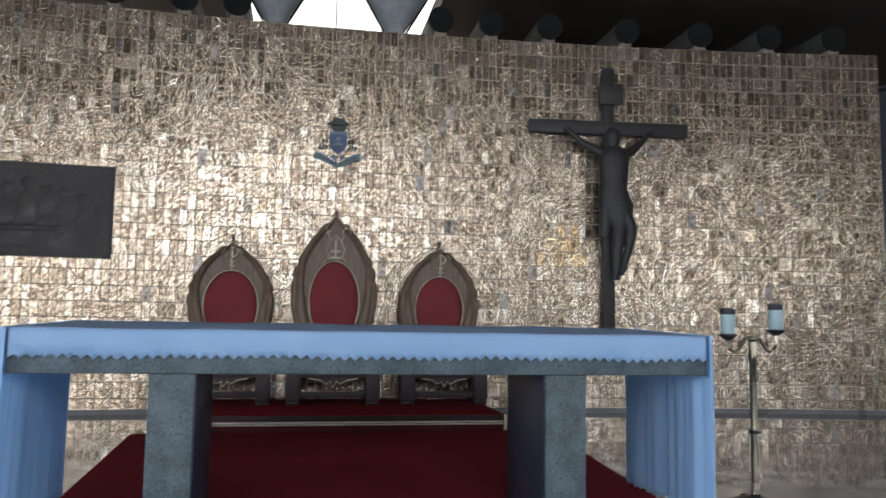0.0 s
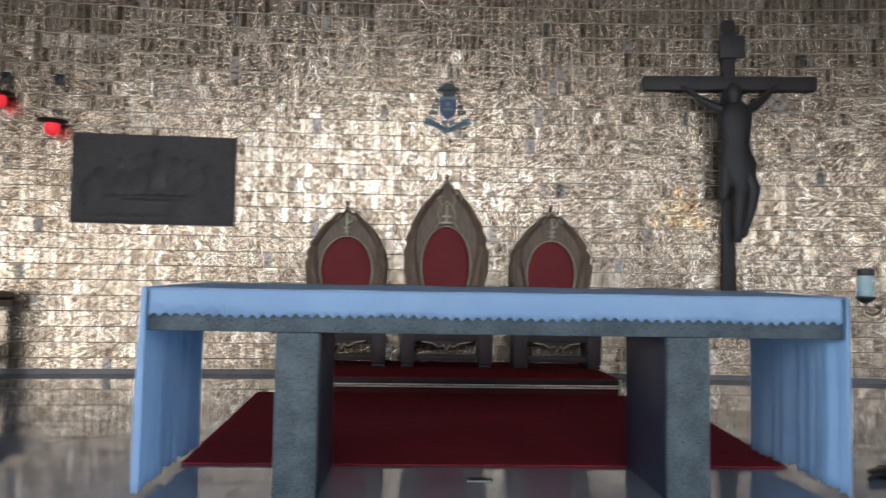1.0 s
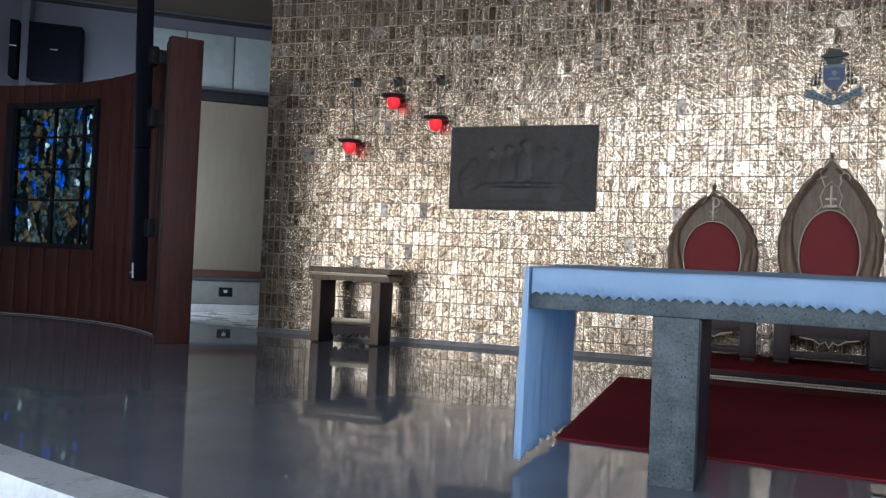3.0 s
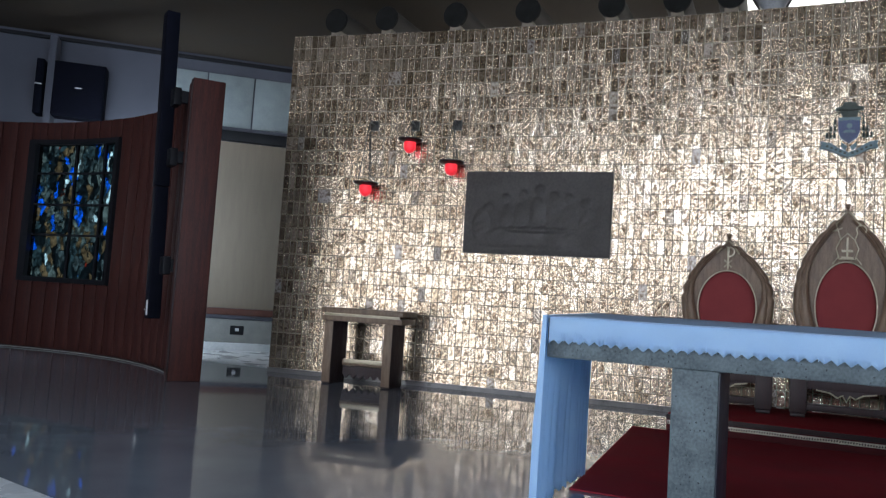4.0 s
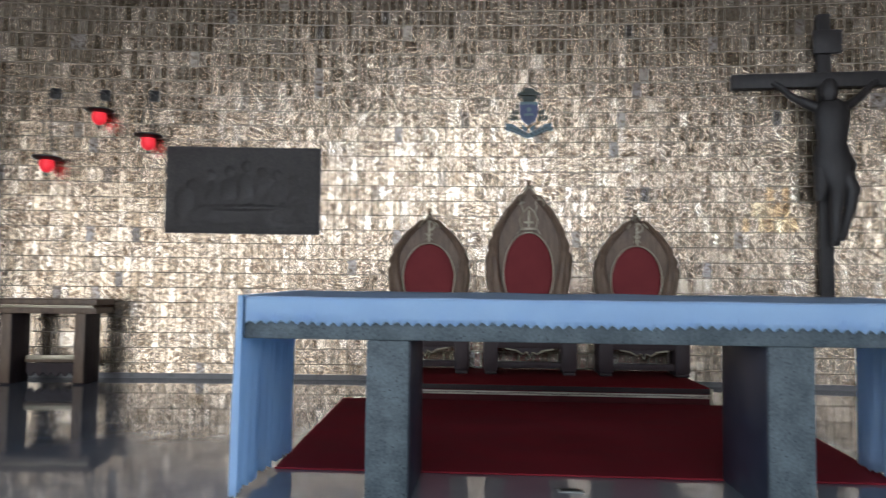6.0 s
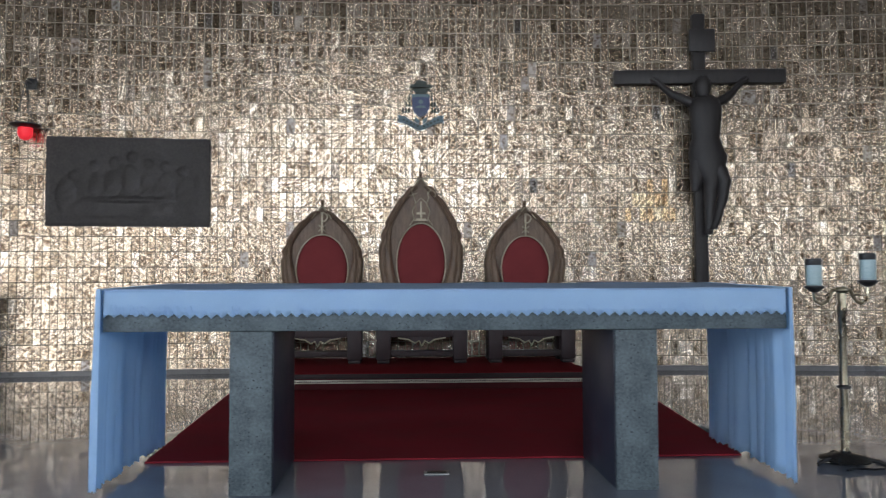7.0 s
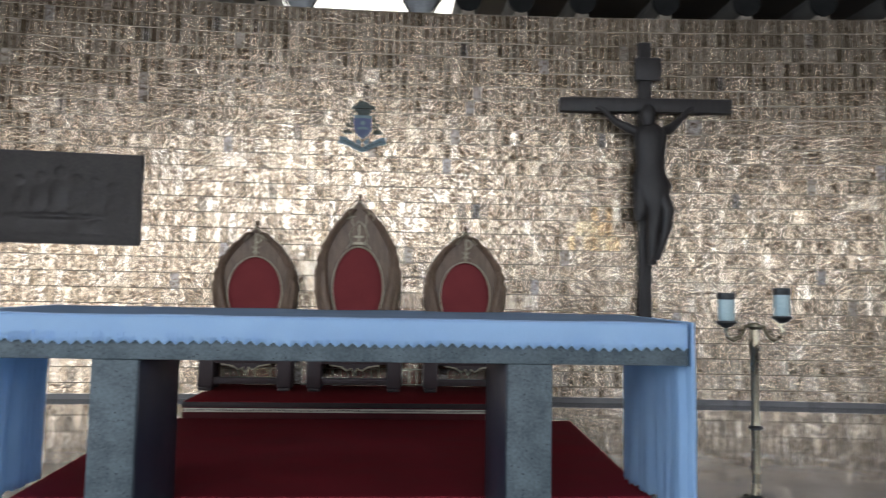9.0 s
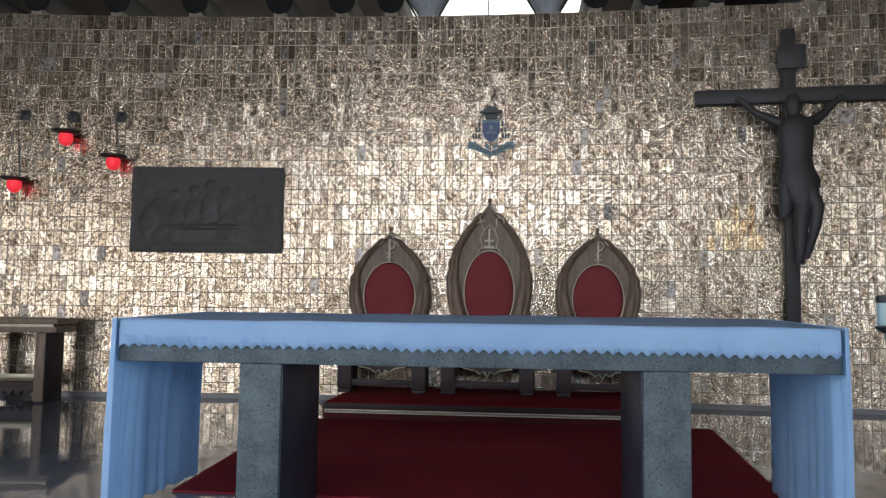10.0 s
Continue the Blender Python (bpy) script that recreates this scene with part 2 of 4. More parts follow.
BRONZE = surface("dark_bronze", (0.028, 0.025, 0.025), (0.056, 0.050, 0.047), rough=0.50, metal=0.4, scale=7, fine=45, bump=0.3)
CROSS = surface("blackened_wood", (0.026, 0.023, 0.023), (0.052, 0.045, 0.043), rough=0.55, scale=5, fine=60, bump=0.3, stretch=(5, 5, 1))
REDWOOD = surface("red_brown_boards", (0.034, 0.013, 0.013), (0.086, 0.028, 0.022), rough=0.55, scale=3.5, fine=48, bump=0.25, stretch=(7, 7, 0.6))
# white plaster, with the shade it stands in put into the colour
SHADED_PLASTER = surface("shaded_white_plaster", (0.075, 0.08, 0.105), (0.11, 0.115, 0.145), rough=0.85, scale=2.0, fine=130, bump=0.1)
CREAM = surface("cream_blind", (0.245, 0.198, 0.152), (0.295, 0.242, 0.187), rough=0.8, scale=2.0, fine=200, bump=0.08, stretch=(8, 8, 1))
CONCRETE = surface("brown_concrete", (0.054, 0.040, 0.029), (0.096, 0.073, 0.053), rough=0.85, scale=1.8, fine=60, bump=0.3)
TUBE_SIDE = surface("tube_brown", (0.050, 0.045, 0.040), (0.09, 0.080, 0.070), rough=0.8, scale=6, fine=60)
TUBE = surface("tube_clay", (0.20, 0.21, 0.22), (0.36, 0.37, 0.38), rough=0.6, scale=6, fine=60)
TUBE_END = surface("tube_end_black", (0.003, 0.003, 0.003), (0.007, 0.007, 0.006), rough=0.9)
GREYPAINT = surface("grey_paint", (0.26, 0.27, 0.26), (0.36, 0.36, 0.34), rough=0.7, fine=120)
MAROON = surface("maroon_paint", (0.09, 0.035, 0.028), (0.15, 0.06, 0.045), rough=0.5)
BLACK = surface("black_paint", (0.006, 0.007, 0.010), (0.014, 0.015, 0.020), rough=0.6, fine=200)
SPEAKER = surface("navy_black_cloth", (0.003, 0.004, 0.009), (0.007, 0.008, 0.016), rough=0.92, fine=300)
SPEAKER.node_tree.nodes["Principled BSDF"].inputs["Specular IOR Level"].default_value = 0.12
BLACK.node_tree.nodes["Principled BSDF"].inputs["Specular IOR Level"].default_value = 0.3
REDWOOD.node_tree.nodes["Principled BSDF"].inputs["Specular IOR Level"].default_value = 0.25
BRASS = surface("aged_brass", (0.24, 0.195, 0.13), (0.46, 0.39, 0.28), rough=0.30, metal=1.0, scale=9, fine=90)
IRON = surface("dark_iron", (0.025, 0.025, 0.027), (0.07, 0.068, 0.065), rough=0.45, metal=0.6, scale=8, fine=80)
FROST = surface("frosted_candle_glass", (0.27, 0.36, 0.37), (0.38, 0.47, 0.47), rough=0.35, fine=140)
LAMPRED = glow("red_lamp_glass", (0.80, 0.030, 0.045), 0.75)
SHIELD = surface("blue_enamel", (0.05, 0.075, 0.16), (0.09, 0.12, 0.24), rough=0.4)
TEAL = surface("grey_green_enamel", (0.10, 0.17, 0.21), (0.18, 0.26, 0.29), rough=0.45)
GREEN = surface("dark_green_enamel", (0.03, 0.045, 0.04), (0.07, 0.085, 0.07), rough=0.5)
INLAY = surface("cream_inlay", (0.62, 0.55, 0.43), (0.80, 0.73, 0.60), rough=0.4, fine=60)
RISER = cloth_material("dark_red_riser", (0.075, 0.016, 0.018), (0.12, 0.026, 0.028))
SKIRT = surface("grey_skirting", (0.15, 0.14, 0.14), (0.24, 0.225, 0.22), rough=0.35, scale=4, fine=90)
STAINED = stained_material()
BACKLIGHT = glow("window_daylight", (0.75, 0.88, 1.0), 4.4)
SKYGLOW = glow("open_sky", (1.0, 0.96, 0.87), 1.9)
WHITE = surface("white_plastic", (0.66, 0.68, 0.70), (0.78, 0.79, 0.80), rough=0.5)

# ---- mesh helpers ----


def box(bm, x0, x1, y0, y1, z0, z1, bevel=0.0, seg=2):
    made = bmesh.ops.create_cube(bm, size=1.0, matrix=Matrix.Translation(((x0 + x1) / 2, (y0 + y1) / 2, (z0 + z1) / 2)) @ Matrix.Diagonal((x1 - x0, y1 - y0, z1 - z0, 1)))
    if bevel:
        edges = {e for v in made["verts"] for e in v.link_edges}
        bmesh.ops.bevel(bm, geom=list(edges), offset=bevel, segments=seg, profile=0.5, affect="EDGES")
    return bm


def lathe(bm, profile, seg=24, at=(0, 0, 0), turn=None):
    """Turns (radius, height) pairs round the z axis."""
    m = Matrix.Translation(at) @ (turn or Matrix())
    rings = []
    for r, z in profile:
        rings.append([bm.verts.new(m @ Vector((max(r, 0.0004) * math.cos(2 * math.pi * i / seg), max(r, 0.0004) * math.sin(2 * math.pi * i / seg), z))) for i in range(seg)])
    for a, b in zip(rings, rings[1:]):
        for i in range(seg):
            bm.faces.new((a[i], a[(i + 1) % seg], b[(i + 1) % seg], b[i]))
    bm.faces.new(rings[0][::-1])
    bm.faces.new(rings[-1])
    return bm


def tube(bm, points, radius, seg=8):
    """A round bar along points; radius is a number or one number a point."""
    pts = [Vector(p) for p in points]
    rad = radius if isinstance(radius, (list, tuple)) else [radius] * len(pts)
    rings, side = [], None
    for i, p in enumerate(pts):
        d = (pts[min(i + 1, len(pts) - 1)] - pts[max(i - 1, 0)]).normalized()
        if side is None:
            side = d.orthogonal().normalized()
        side = (side - d * side.dot(d)).normalized()
        up = d.cross(side)
        rings.append([bm.verts.new(p + rad[i] * (side * math.cos(2 * math.pi * k / seg) + up * math.sin(2 * math.pi * k / seg))) for k in range(seg)])
    for a, b in zip(rings, rings[1:]):
        for k in range(seg):
            bm.faces.new((a[k], a[(k + 1) % seg], b[(k + 1) % seg], b[k]))
    bm.faces.new(rings[0][::-1])
    bm.faces.new(rings[-1])
    return bm


def prism(bm, outline, y0, y1):
    """An outline of (x, z) pairs given depth from y0 (front) to y1."""
    a = [bm.verts.new((x, y0, z)) for x, z in outline]
    b = [bm.verts.new((x, y1, z)) for x, z in outline]
    bm.faces.new(a)
    bm.faces.new(b[::-1])
    n = len(a)
    for i in range(n):
        bm.faces.new((a[(i + 1) % n], a[i], b[i], b[(i + 1) % n]))
    bmesh.ops.recalc_face_normals(bm, faces=bm.faces)
    return bm


def loft(bm, rings):
    """Skins closed rings of equal length and caps the ends."""
    vs = [[bm.verts.new(p) for p in ring] for ring in rings]
    n = len(vs[0])
    for a, b in zip(vs, vs[1:]):
        for i in range(n):
            bm.faces.new((a[i], a[(i + 1) % n], b[(i + 1) % n], b[i]))
    bm.faces.new(vs[0][::-1])
    bm.faces.new(vs[-1])
    bmesh.ops.recalc_face_normals(bm, faces=bm.faces)
    return bm


def sheet(bm, nu, nv, f):
    """A grid of points f(u, v), u and v from 0 to 1."""
    vs = [[bm.verts.new(f(i / nu, j / nv)) for j in range(nv + 1)] for i in range(nu + 1)]
    for i in range(nu):
        for j in range(nv):
            bm.faces.new((vs[i][j], vs[i + 1][j], vs[i + 1][j + 1], vs[i][j + 1]))
    return bm


def mesh_object(name, bm, material, smooth=False):
    me = bpy.data.meshes.new(name)
    bm.to_mesh(me)
    bm.free()
    for m in material if isinstance(material, (list, tuple)) else [material]:
        me.materials.append(m)
    if smooth:
        me.shade_smooth()
        me.set_sharp_from_angle(angle=radians(38))
    return new(name, me)


def part(name, bm, material, parent, label="", smooth=True):
    ob = mesh_object(name, bm, material, smooth)
    ob.parent = parent
    if label:
        ob["label"] = label
    return ob


def thing(name, at, label, category, group="", rz=0):
    ob = new(name)
    ob.empty_display_size = 0.1
    ob.matrix_basis = pose(*at, 0, 0, rz)
    return tagged(ob, label, category, group)


def structure(name, bm, material, label, smooth=False):
    return tagged(mesh_object(name, bm, material, smooth), label, name.split("_")[0], "", "structure")


def B():
    return bmesh.new()


# ---- the large structure ----
WALL_X0, WALL_X1, WALL_TOP = -6.32, 6.75, 4.37


def wall_y(x):
    """The front of the gently curved mosaic wall."""
    return 9.15 - 0.0125 * (x - 0.213) ** 2


def wall_turn(x):
    return math.degrees(math.atan(-0.025 * (x - 0.213)))


def edge_y(x):
    """The curved front edge of the raised sanctuary floor."""
    return 2.49 + 0.029 * x * x


def floor_slab(bm, x0, x1, front, back, z0, z1, n=80):
    a, b = [], []
    for i in range(n + 1):
        x = x0 + (x1 - x0) * i / n
        a.append((x, front(x)))
        b.append((x, back(x)))
    ring = a + b[::-1]
    lo = [bm.verts.new((x, y, z0)) for x, y in ring]
    hi = [bm.verts.new((x, y, z1)) for x, y in ring]
    m = len(ring)
    for i in range(n):
        bm.faces.new((hi[i], hi[i + 1], hi[m - 2 - i], hi[m - 1 - i]))
        bm.faces.new((lo[i + 1], lo[i], lo[m - 1 - i], lo[m - 2 - i]))
    for i in range(m):
        bm.faces.new((lo[i], lo[(i + 1) % m], hi[(i + 1) % m], hi[i]))
    bmesh.ops.recalc_face_normals(bm, faces=bm.faces)
    return bm


structure("floor", floor_slab(B(), -13.5, 13.5, lambda x: edge_y(x) + 0.225, lambda x: 14.5, -0.40, 0.0), FLOOR, "dark grey polished stone floor mirroring the wall")
structure("trim_nosing", floor_slab(B(), -13.5, 13.5, edge_y, lambda x: edge_y(x) + 0.225, -0.17, 0.003), MARBLE, "white marble nosing along the curved sanctuary step")
structure("step_lower", floor_slab(B(), -13.5, 13.5, lambda x: edge_y(x) - 0.36, edge_y, -0.40, -0.17), NAVE, "grey stone lower step of the sanctuary")
structure("floor_nave", box(B(), -19.2, 19.2, REAR - 0.3, 9.0, -0.6, -0.36), NAVE, "plain grey stone nave floor")

# the curved wall behind the altar: mortar core, skirting and coping
core = B()
n = 60
xs = [WALL_X0 + (WALL_X1 - WALL_X0) * i / n for i in range(n + 1)]
ring = [(x, wall_y(x) + 0.004) for x in xs] + [(x, wall_y(x) + 0.32) for x in xs[::-1]]
lo = [core.verts.new((x, y, 0.0)) for x, y in ring]
hi = [core.verts.new((x, y, WALL_TOP)) for x, y in ring]
for i in range(len(ring)):
    core.faces.new((lo[i], lo[(i + 1) % len(ring)], hi[(i + 1) % len(ring)], hi[i]))
for i in range(n):
    core.faces.new((hi[i], hi[i + 1], hi[len(ring) - 2 - i], hi[len(ring) - 1 - i]))
bmesh.ops.recalc_face_normals(core, faces=core.faces)
wall_mosaic = structure("wall_mosaic", core, GROUT, "curved wall clad in hammered gold mosaic tiles")
skirt = floor_slab(B(), WALL_X0, WALL_X1, lambda x: wall_y(x) - 0.022, lambda x: wall_y(x) + 0.011, 0.0, 0.055)
structure("baseboard", skirt, SKIRT, "low dark skirting at the foot of the mosaic wall")

# ceiling, bulkhead and the shell of the nave
CEIL = 4.9
slab = box(B(), -15, 15, 2.2, 9.32, CEIL, CEIL + 0.25)
box(slab, -15, -0.98, 9.32, 15.2, CEIL, CEIL + 0.25)
box(slab, 1.42, 15, 9.32, 15.2, CEIL, CEIL + 0.25)
structure("ceiling", slab, CONCRETE, "dark brown board-marked concrete ceiling")
structure("wall_bulkhead", box(B(), -19, 19, 1.95, 2.2, CEIL, 7.3), CONCRETE, "concrete bulkhead above the sanctuary edge")
structure("ceiling_nave", box(B(), -19.2, 19.2, REAR - 0.3, 2.2, 7.3, 7.5), CONCRETE, "plain concrete nave ceiling")
# unseen wing walls, added to keep nave daylight off both sides
structure("wall_wing_west", box(B(), -19.0, -9.4, 1.95, 2.2, -0.6, CEIL), CONCRETE, "unseen wing wall added to shade the sanctuary side")
structure("wall_wing_east", box(B(), 8.4, 19.0, 1.95, 2.2, -0.6, CEIL), CONCRETE, "unseen wing wall added to shade the sanctuary side")
# nave side walls; their unseen openings are added for the fill lamps
for side_name, x0, x1 in (("wall_west", -19.4, -19.0), ("wall_east", 19.0, 19.4)):
    bm = box(B(), x0, x1, REAR - 0.3, SIDE[0], -0.6, 7.4)
    box(bm, x0, x1, SIDE[1], 9.0, -0.6, 7.4)
    box(bm, x0, x1, SIDE[0], SIDE[1], -0.6, SIDE[2])
    box(bm, x0, x1, SIDE[0], SIDE[1], SIDE[3], 7.4)
    structure(side_name, bm, CONCRETE, "plain concrete nave side wall, opening added for fill light")


def wall_with_openings(name, x0, x1, y0, y1, z0, z1, holes, material, label):
    bm = B()
    cuts = sorted({x0, x1, *[h[0] for h in holes], *[h[1] for h in holes]})
    for a, b in zip(cuts, cuts[1:]):
        gaps = sorted((h[2], h[3]) for h in holes if h[0] <= a and h[1] >= b)
        z = z0
        for g0, g1 in gaps:
            if g0 > z:
                box(bm, a, b, y0, y1, z, g0)
            z = g1
        if z1 > z:
            box(bm, a, b, y0, y1, z, z1)
    return structure(name, bm, material, label)


wall_with_openings("wall_rear", -19.0, 19.0, REAR - 0.3, REAR, -0.6, 7.4, list(OPENINGS), CONCRETE, "concrete rear nave wall with wide window openings")

# the space behind the mosaic wall, with its bright window
# its opening is out of sight and widened to light ceiling and tubes
wall_with_openings("wall_north", -6.3, 6.8, 11.9, 12.15, 0.0, CEIL, [(-5.8, 1.9, 3.3, CEIL)], CONCRETE, "concrete wall behind the mosaic, opening widened to light the ceiling")
structure("backdrop_sky", box(B(), -8.5, 9.0, 14.2, 14.25, 2.0, 9.5), SKYGLOW, "bright hazy sky outside the window")

# row of clay tubes lying on top of the wall
TUBES = (-5.77, -5.08, -4.17, -3.26, -2.27, -1.54, -0.97, 1.37, 1.98, 2.69, 3.65, 4.57, 5.43, 6.24)
for x in TUBES:
    t = thing("roof_tube", (x, wall_y(x) + 0.02, 4.575), "dark brown round roof tube with dark end on the wall", "roof tube", "tubes along the wall top")
    back = Matrix.Rotation(radians(-90), 4, "X")
    bm = lathe(B(), [(0.135, 0.0), (0.150, 0.0), (0.153, 0.03), (0.150, 0.06), (0.150, 2.6), (0.135, 2.6)], 28, turn=back)
    part("tube", bm, TUBE_SIDE, t)
    part("end_cap", lathe(B(), [(0.1545, -0.006), (0.1545, 0.035)], 28, turn=back), TUBE_END, t, "near-black flat disc over the tube end")
    part("saddle", box(B(), -0.07, 0.07, 0.02, 0.26, -0.205, -0.135, 0.006), GROUT, t)

for x in (-0.55, 0.835):
    s = thing("tapered_bracket", (x, wall_y(x) + 0.16, WALL_TOP), "grey tapered concrete bracket widening up from the wall top", "bracket", "brackets in the high window")
    rings = []
    for z, w, d in ((0.0, 0.10, 0.10), (0.06, 0.115, 0.11), (0.53, 0.41, 0.20)):
        rings.append([(w * math.copysign(abs(math.cos(a)) ** 0.7, math.cos(a)), d * math.sin(a), z) for a in [2 * math.pi * i / 28 for i in range(28)]])
    part("body", loft(B(), rings), TUBE, s)
    part("edge", tube(B(), [(-0.106, -0.02, 0.0), (-0.408, -0.02, 0.53)], 0.014), IRON, s, "dark edge strip")
    part("edge", tube(B(), [(0.106, -0.02, 0.0), (0.408, -0.02, 0.53)], 0.014), IRON, s, "dark edge strip")

ch = thing("hanging_chain", (0.15, wall_y(0.15) + 0.25, WALL_TOP + 0.02), "thin dark bead chain hanging in the high window", "chain")
for i in range(14):
    part("bead", lathe(B(), [(0.003, -0.015), (0.013, -0.007), (0.013, 0.007), (0.003, 0.015)], 8, at=(0, 0, 0.02 + i * 0.036)), IRON, ch)


# ---- side passages: a slanting wall on each side, glazed above a dado ----
def side_wall(name, at, rz, flip):
    """A long slanting wall seen past the end of the mosaic; its local x runs along it, its front looks to -y."""
    m = pose(*at, 0, 0, rz)
    w = structure(name, box(B(), -4.2, 4.8, 0.0, 0.25, 0.0, CEIL), SHADED_PLASTER, "white plastered slanting side wall, its shade coloured in, with a grey dado")
    w.matrix_basis = m

    def strip(n, bm, mat, label):
        ob = part(n, bm, mat, w, label)
        return ob
    strip("dado", box(B(), -4.2, 4.8, -0.03, -0.004, 0.14, 0.52, 0.004), GREYPAINT, "grey painted dado")
    strip("skirting", box(B(), -4.2, 4.8, -0.06, -0.004, 0.0, 0.136, 0.006), MARBLE, "white skirting")
    strip("dado_cap", box(B(), -4.2, 4.8, -0.05, -0.004, 0.525, 0.585, 0.006), SHADED_PLASTER, "pale ledge")
    strip("dado_rail", box(B(), -4.2, 4.8, -0.06, -0.004, 0.59, 0.70, 0.008), MAROON, "maroon wooden rail")
    strip("blind", box(B(), -0.5, 4.8, -0.022, -0.004, 0.705, 3.48, 0.003), CREAM, "cream closed blind")
    strip("rail", box(B(), -0.5, 4.8, -0.10, -0.004, 3.49, 3.66, 0.008), BLACK, "dark curtain rail")
    strip("ledge", box(B(), -0.5, 4.8, -0.07, -0.004, 3.665, 3.72, 0.006), SHADED_PLASTER, "pale transom ledge")
    for k in range(7):
        x = -0.5 + k * 0.76
        strip("transom_panel", box(B(), x + 0.012, x + 0.748, -0.03, -0.004, 3.725, 4.60, 0.004), FROSTPANE, "pale blue frosted transom panel")
    # black bar in place of the shadow line between wall and ceiling
    strip("cornice", box(B(), -4.2, 4.8, -0.05, -0.004, 4.79, 4.85, 0.008), BLACK, "black strip standing in for the shadow gap under the ceiling")
    return w


FROSTPANE = surface("frosted_panel", (0.24, 0.29, 0.305), (0.31, 0.36, 0.37), rough=0.45, fine=60, bump=0.02)
west_wall = side_wall("wall_side_west", (-9.46, 10.15, 0.0), 39.7, 1)
part("wall_socket", box(B(), 0.95, 1.17, -0.045, -0.031, 0.27, 0.42, 0.006), BLACK, west_wall, "black double wall socket")
part("socket_plate", box(B(), 1.03, 1.09, -0.050, -0.046, 0.33, 0.38, 0.003), WHITE, west_wall)
part("pilaster", box(B(), -2.115, -2.01, -0.30, -0.004, 3.2, 4.78, 0.006), SHADED_PLASTER, west_wall, "narrow plastered post between the loudspeakers")
side_wall("wall_side_east", (10.2, 10.0, 0.0), -39.7, -1)
structure("wall_far_west", box(B(), -13.4, -13.0, 2.6, 9.0, 0.0, CEIL), SHADED_PLASTER, "plain white wall beside the sanctuary, its shade coloured in")
structure("wall_far_east", box(B(), 13.0, 13.4, 2.6, 9.0, 0.0, CEIL), SHADED_PLASTER, "plain white wall beside the sanctuary, its shade coloured in")
structure("floor_passage_west", box(B(), -9.6, -6.5, 8.95, 12.5, 0.0, 0.006), MARBLE, "pale tiled passage floor")
structure("floor_passage_east", box(B(), 7.0, 10.0, 8.95, 12.5, 0.0, 0.006), MARBLE, "pale tiled passage floor")

# loudspeaker boxes high on the white side wall
for x, w in ((-1.64, 0.74), (-2.21, 0.11)):
    sp = thing("loudspeaker", (-9.46 + x * 0.769 - 0.0, 10.15 + x * 0.639, 3.53), "dark blue-black loudspeaker box on the plastered wall", "loudspeaker", "loudspeakers on the side wall", 39.7)
    part("cabinet", box(B(), -w / 2, w / 2, -0.32, -0.02, 0.0, 0.86, 0.012), SPEAKER, sp)
    part("grille", box(B(), -w / 2 + 0.02, w / 2 - 0.02, -0.335, -0.321, 0.02, 0.84, 0.004), SPEAKER, sp)
    part("badge", box(B(), -0.05, 0.05, -0.340, -0.336, 0.45, 0.462), WHITE, sp)

# ---- curved timber screen with its coloured window ----
SC, SR, STOP = (-9.38, 3.54), 4.6, 3.24


def screen_pose(deg, z=0.0, out=0.0):
    """A pose on the screen's inner face: local y points outwards, x along it."""
    a = radians(deg)
    return pose(SC[0] + (SR + out) * math.cos(a), SC[1] + (SR + out) * math.sin(a), z, 0, 0, deg - 90)


screen = thing("timber_screen", (*SC, 0), "curved red-brown vertical board screen with a window", "wooden screen")
screen["kind"] = "structure"
STEP = 3.05
BW = SR * radians(STEP)
W0, W1 = 80.9, 102.25
angle = 47.35
while angle < 128:
    mid = angle + STEP / 2
    spans = [(0.03, 0.95), (2.98, STOP)] if W0 < mid < W1 else [(0.03, STOP)]
    for z0, z1 in spans:
        ob = part("board", box(B(), -BW / 2 + 0.007, BW / 2 - 0.007, 0.0, 0.04, z0, z1, 0.007), REDWOOD, screen)
        ob.matrix_basis = Matrix.Translation((-SC[0], -SC[1], 0)) @ screen_pose(mid, 0, random.uniform(-0.004, 0.004))
    angle += STEP
back = B()
for z0, z1, a0, a1 in ((0.0, STOP - 0.02, 49.8, W0), (0.0, STOP - 0.02, W1, 128.0), (0.0, 0.94, W0, W1), (2.99, STOP - 0.02, W0, W1)):
    k = max(2, int((a1 - a0) / 2))
    vs = []
    for i in range(k + 1):
        a = radians(a0 + (a1 - a0) * i / k)
        vs.append([back.verts.new((r * math.cos(a), r * math.sin(a), z)) for r, z in ((SR + 0.035, z0), (SR + 0.035, z1), (SR + 0.12, z1), (SR + 0.12, z0))])
    for p, q in zip(vs, vs[1:]):
        for i in range(4):
            back.faces.new((p[i], p[(i + 1) % 4], q[(i + 1) % 4], q[i]))
    back.faces.new(vs[0])
    back.faces.new(vs[-1][::-1])
bmesh.ops.recalc_face_normals(back, faces=back.faces)
part("backing", back, OAK_DARK, screen, "dark backing behind the board joints")
# thin pale bar that imitates the edge highlight at the screen's foot
foot_line = [(SC[0] + (SR - 0.03) * math.cos(radians(a)) - SC[0], SC[1] + (SR - 0.03) * math.sin(radians(a)) - SC[1], 0.012) for a in range(46, 128, 2)]
part("foot_strip", tube(B(), foot_line, 0.007, 6), GREYPAINT, screen, "pale strip standing in for the highlight along the foot")
post = part("end_post", box(B(), -0.17, 0.17, -0.12, 0.22, 0.0, STOP + 0.02, 0.012), REDWOOD, screen, "broad red-brown end post")
post.matrix_basis = Matrix.Translation((-SC[0], -SC[1], 0)) @ pose(-6.20, 6.96, 0, 0, 0, 50)
